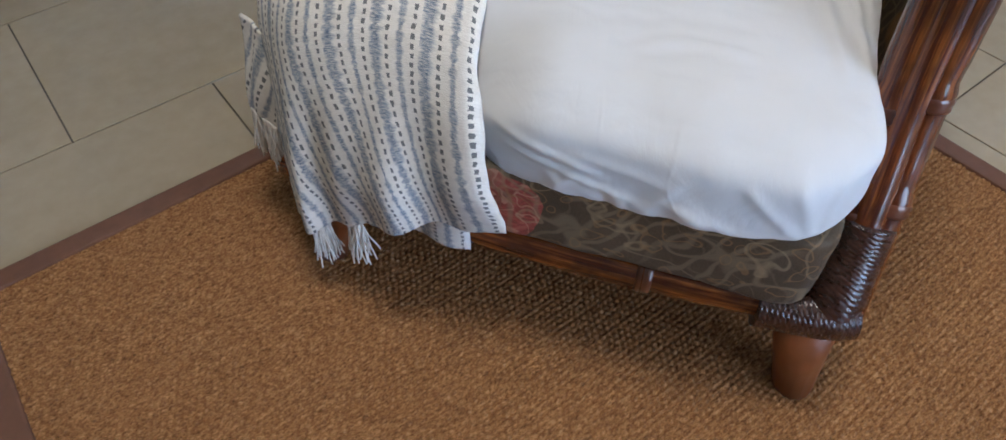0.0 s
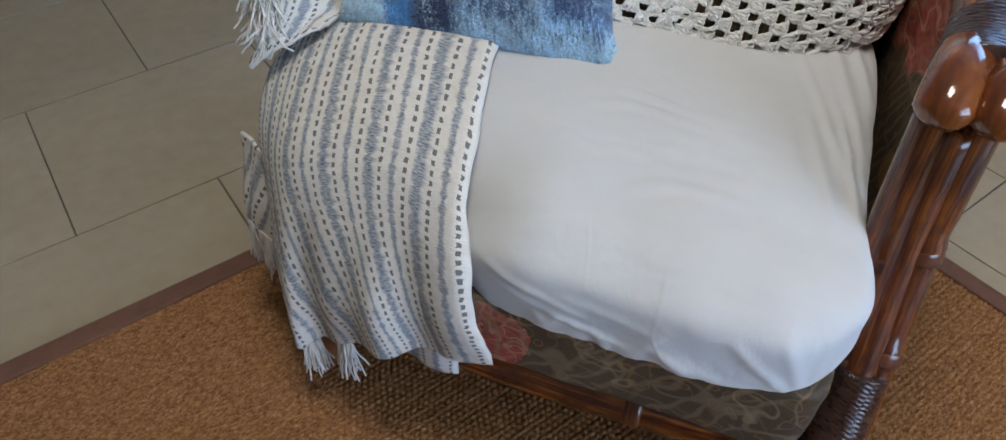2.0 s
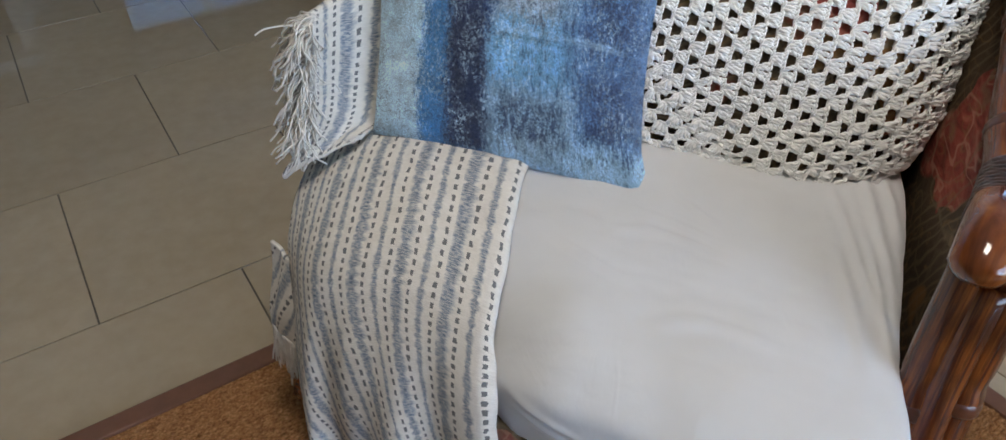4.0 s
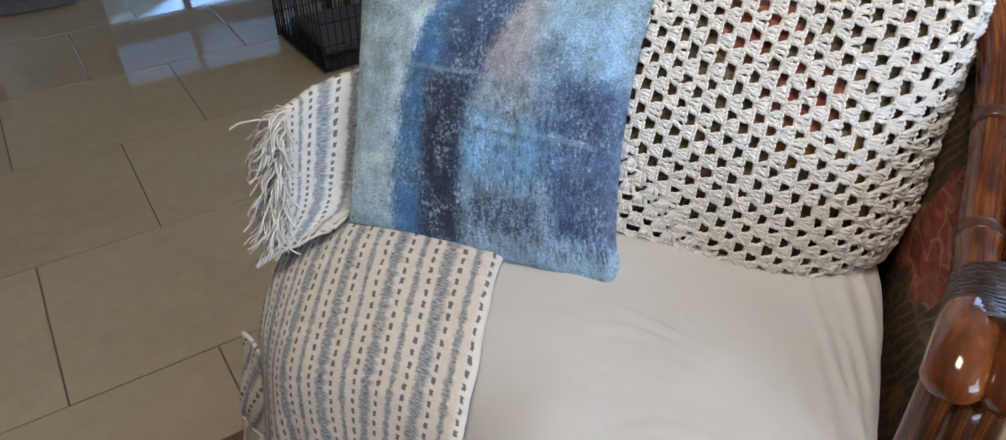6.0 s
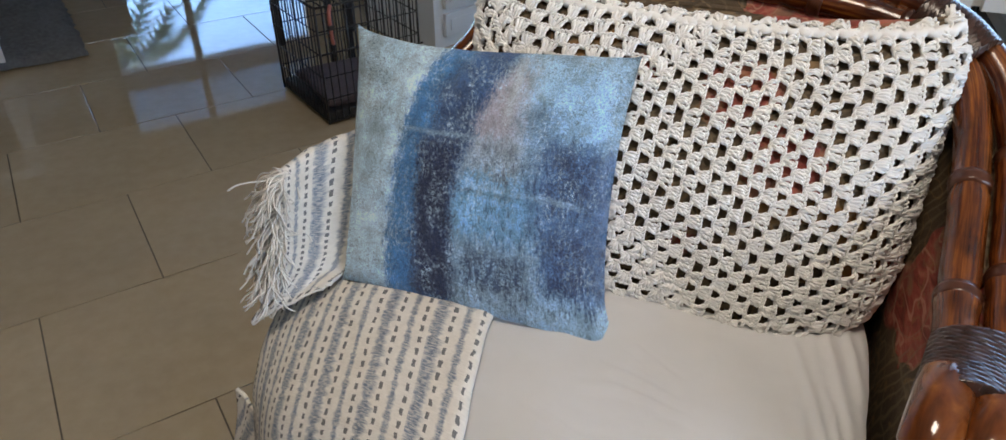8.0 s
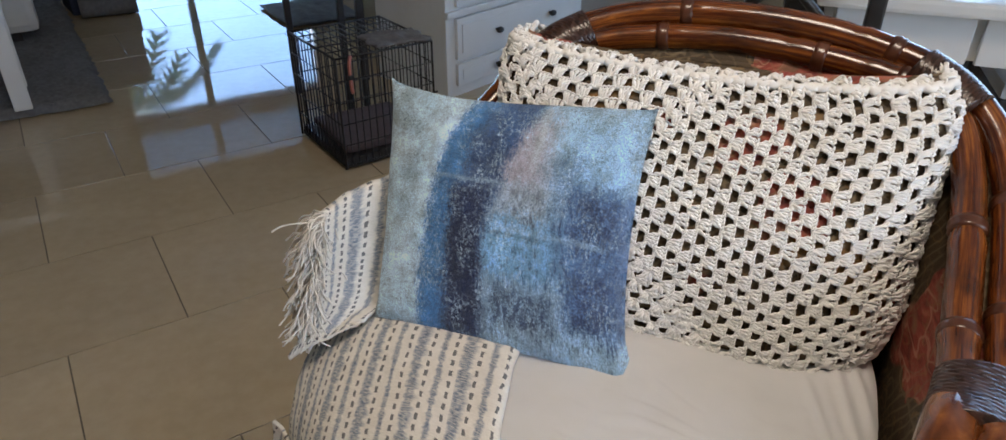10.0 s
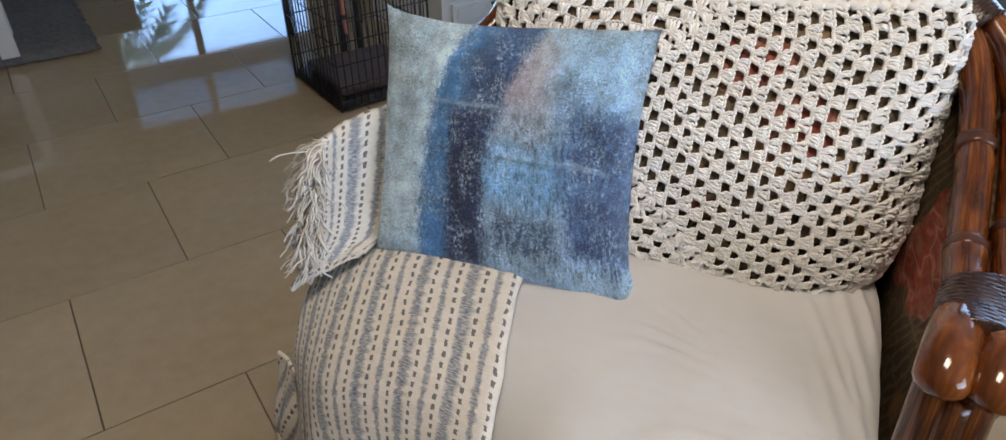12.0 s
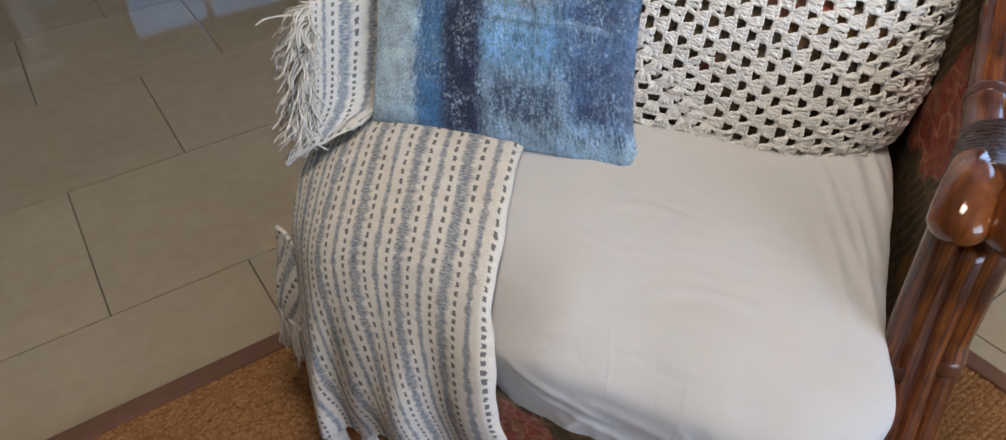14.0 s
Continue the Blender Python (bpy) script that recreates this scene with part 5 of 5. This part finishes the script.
# ---- chest of drawers ----
def chest():
    c = thing("chest_of_drawers", pose(1.615, 2.83, 0, 0, 0, 16), "white painted chest of drawers with dark metal knobs", "chest")
    W, D, HT = 0.95, 0.45, 0.86
    box("body", (0.0, 0.012, 0.0), (W, D, HT), WHITE, c)
    box("top", (-0.015, -0.012, HT), (W + 0.015, D, HT + 0.03), WHITE, c, bevel=0.008)
    for z0, z1 in ((0.05, 0.145), (0.165, 0.335), (0.385, 0.55), (0.57, 0.735)):
        for a, b in ((0.05, W / 2 - 0.01), (W / 2 + 0.01, W - 0.05)) if z0 > 0.3 else ((0.05, W - 0.05),):
            d = box("drawer", (a, -0.006, z0), (b, 0.012, z1), WHITE, c, bevel=0.003)
            box("drawer_panel", (a + 0.025, -0.011, z0 + 0.025), (b - 0.025, -0.0065, z1 - 0.025), WHITE, d, bevel=0.002)
            for kx in ((a * 0.72 + b * 0.28), (a * 0.28 + b * 0.72)):
                bm = bmesh.new()
                bmesh.ops.create_uvsphere(bm, u_segments=12, v_segments=8, radius=0.017)
                bm.transform(Matrix.Translation((kx, -0.032, (z0 + z1) / 2)) @ Matrix.Diagonal((1.2, 0.9, 0.8, 1)))
                bmesh.ops.create_cone(bm, cap_ends=True, segments=8, radius1=0.006, radius2=0.008, depth=0.03, matrix=Matrix.Translation((kx, -0.02, (z0 + z1) / 2)) @ Euler((radians(90), 0, 0)).to_matrix().to_4x4())
                part("knob", bm, BLACK, d, "dark metal knob", True)
    box("ledge", (-0.008, -0.008, 0.345), (W + 0.008, 0.012, 0.372), WHITE, c, bevel=0.005)
    return c


chest()


# ---- dining corner behind the chair ----
def dining_table():
    t = thing("dining_table", pose(1.897, 1.078, 0, 0, 0, 37), "white dining table with panelled apron on slim legs", "table")
    box("tabletop", (-0.02, -1.1, 0.715), (0.75, 0.25, 0.75), WHITE, t, bevel=0.010)
    for y0, y1 in ((-1.04, -0.62), (-0.60, -0.115), (-0.095, 0.20)):
        box("apron_panel", (0.03, y0, 0.60), (0.05, y1, 0.715), WHITE, t, bevel=0.003)
    box("apron", (0.05, -1.05, 0.605), (0.70, 0.205, 0.712), WHITE, t, bevel=0.002)
    for x in (0.07, 0.66):
        for y in (-1.0, 0.16):
            box("leg", (x - 0.028, y - 0.028, 0), (x + 0.028, y + 0.028, 0.605), WHITE, t, bevel=0.005)
    return t


dining_table()


def dining_chair(m):
    c = thing("dining_chair", m, "black cross-back dining chair with a white seat, by the white table", "chair", "chairs at the dining table")
    box("seat", (-0.21, -0.21, 0.43), (0.21, 0.21, 0.475), UPHOL, c, bevel=0.012)
    for x in (-0.19, 0.19):
        box("back_post", (x - 0.018, 0.185, 0.0), (x + 0.018, 0.215, 1.03), BLACKWOOD, c, bevel=0.005)
        box("front_leg", (x - 0.018, -0.205, 0.0), (x + 0.018, -0.175, 0.43), BLACKWOOD, c, bevel=0.005)
        box("side_rail", (x - 0.012, -0.18, 0.20), (x + 0.012, 0.19, 0.225), BLACKWOOD, c, bevel=0.003)
    box("top_rail", (-0.21, 0.183, 0.98), (0.21, 0.217, 1.04), BLACKWOOD, c, bevel=0.008)
    for s in (-1, 1):
        tube("cross_bar", [Vector((-0.18 * s, 0.2, 0.62)), Vector((0.0, 0.2 + 0.01 * s, 0.80)), Vector((0.18 * s, 0.2, 0.98))], 0.012, BLACKWOOD, c, "", 8)
    box("front_rail", (-0.18, -0.2, 0.38), (0.18, -0.18, 0.43), BLACKWOOD, c, bevel=0.003)
    return c


first = dining_chair(pose(1.76, 1.383, 0, 0, 0, 127))
copy_thing(first, pose(2.62, 1.02, 0, 0, 0, -53))
board = thing("sideboard", pose(3.05, 1.45, 0, 0, 0, 37), "low black stained sideboard behind the white table", "sideboard")
box("body", (0.0, -0.9, 0.04), (0.4, 0.7, 0.66), BLACKWOOD, board)
for y0, y1 in ((-0.88, -0.36), (-0.35, 0.17), (0.18, 0.68)):
    box("door", (-0.018, y0, 0.06), (0.0, y1, 0.64), BLACKWOOD, board, bevel=0.003)
box("plinth", (0.03, -0.87, 0.0), (0.37, 0.67, 0.04), BLACKWOOD, board)

# ---- far living corner ----
shag = thing("shag_rug", pose(0, 0, 0), "dark grey shaggy rug on the tile floor", "rug")


def shag_field():
    rng = np.random.default_rng(8)
    x = np.linspace(-2.2, 0.40, 110)
    y = np.linspace(3.56, 5.6, 90)
    verts, faces = [], []
    for j, yy in enumerate(y):
        for i, xx in enumerate(x):
            edge = min(xx + 2.2, 0.40 - xx, yy - 3.56, 5.6 - yy)
            verts.append((xx + rng.normal() * 0.006, yy + rng.normal() * 0.006, 0.003 + (0.028 + rng.random() * 0.018) * min(1.0, edge / 0.03 + 0.1)))
    for j in range(89):
        for i in range(109):
            a = j * 110 + i
            faces.append((a, a + 1, a + 111, a + 110))
    return mesh_ob("shaggy_surface", verts, faces, SHAG, shag)


shag_field()
table = thing("coffee_table", pose(0, 0, 0.035), "white coffee table with flat panel legs, on the shag rug", "table")
box("tabletop", (-1.1, 3.52, 0.36), (0.12, 4.12, 0.405), WHITE, table, bevel=0.006)
box("leg", (0.05, 3.86, 0.0), (0.115, 3.90, 0.36), WHITE, table, bevel=0.004)
box("leg", (0.05, 3.56, 0.0), (0.115, 3.60, 0.36), WHITE, table, bevel=0.004)
box("leg", (-1.09, 3.56, 0.0), (-1.03, 3.60, 0.36), WHITE, table, bevel=0.004)
box("leg", (-1.09, 4.0, 0.0), (-1.03, 4.04, 0.36), WHITE, table, bevel=0.004)
sofa = thing("sofa", pose(0, 0, 0.03), "white upholstered sofa with dark feet, on the shag rug", "sofa")
box("base", (-1.9, 4.55, 0.06), (0.24, 5.45, 0.44), UPHOL, sofa, bevel=0.04)
box("backrest", (-1.9, 5.2, 0.44), (0.24, 5.45, 0.84), UPHOL, sofa, bevel=0.05)
box("armrest", (-0.02, 4.57, 0.44), (0.22, 5.2, 0.62), UPHOL, sofa, bevel=0.05)
for x in (-1.82, 0.10):
    for y in (4.62, 5.36):
        box("foot", (x, y, 0.0), (x + 0.05, y + 0.05, 0.06), BLACKWOOD, sofa, bevel=0.004)
bin_ = thing("storage_box", pose(0.60, 5.10, 0, 0, 0, 4), "dark navy fabric storage box on the tile floor", "box")
box("body", (-0.17, 0.08, 0.0), (0.17, 0.42, 0.42), NAVY, bin_, bevel=0.015)
box("lid", (-0.175, 0.075, 0.422), (0.175, 0.425, 0.46), NAVY, bin_, bevel=0.01)
roll = tagged(tube("rolled_mat", [Vector((0.46 + 0.30 * k / 12, 5.09 - 0.02 * k / 12, 0.058)) for k in range(13)], lambda k, s: 0.056 + 0.002 * math.sin(k * 2.1), GREYCLOTH), "rolled grey cloth mat before the navy box", "mat")

# ---- floor tiles ----
def tiles():
    y_row = 1.417
    near, far = [], []
    for r in range(-9, 13):
        y0 = y_row + r * TW
        off = 0.055 if r % 2 == 0 else 0.325
        for c in range(-8, 9):
            x0 = off + c * TL
            if x0 + TL < X0 or x0 > X1 or y0 > Y1 or y0 + TW < Y0:
                continue
            (near if (-1.2 < x0 < 2.6 and -0.6 < y0 < 6.9) else far).append((max(x0, X0), max(y0, Y0), min(x0 + TL, X1), min(y0 + TW, Y1)))
    whole = None
    g = 0.0016
    for x0, y0, x1, y1 in near:
        if x1 - x0 > TL - 0.001 and y1 - y0 > TW - 0.001:
            if whole is None:
                bm = bmesh.new()
                add_box(bm, (g, g, -0.0038), (TL - g, TW - g, 0.0), 0.0008)
                ob = part("tile", bm, TILE, floor)
                whole = ob.data
            else:
                ob = new("tile", whole)
                ob.parent = floor
            ob.location = (x0, y0, 0.0)
        else:
            far.append((x0, y0, x1, y1))
    v, f = [], []
    for x0, y0, x1, y1 in far:
        q = len(v)
        v += [(x0 + g, y0 + g, 0), (x1 - g, y0 + g, 0), (x1 - g, y1 - g, 0), (x0 + g, y1 - g, 0)]
        v += [(a, b, -0.0038) for a, b, _ in v[q:q + 4]]
        f += [(q, q + 1, q + 2, q + 3), (q, q + 4, q + 5, q + 1), (q + 1, q + 5, q + 6, q + 2), (q + 2, q + 6, q + 7, q + 3), (q + 3, q + 7, q + 4, q)]
    mesh_ob("far_tiles", v, f, TILE, floor, smooth=False, kind="stuff")


tiles()
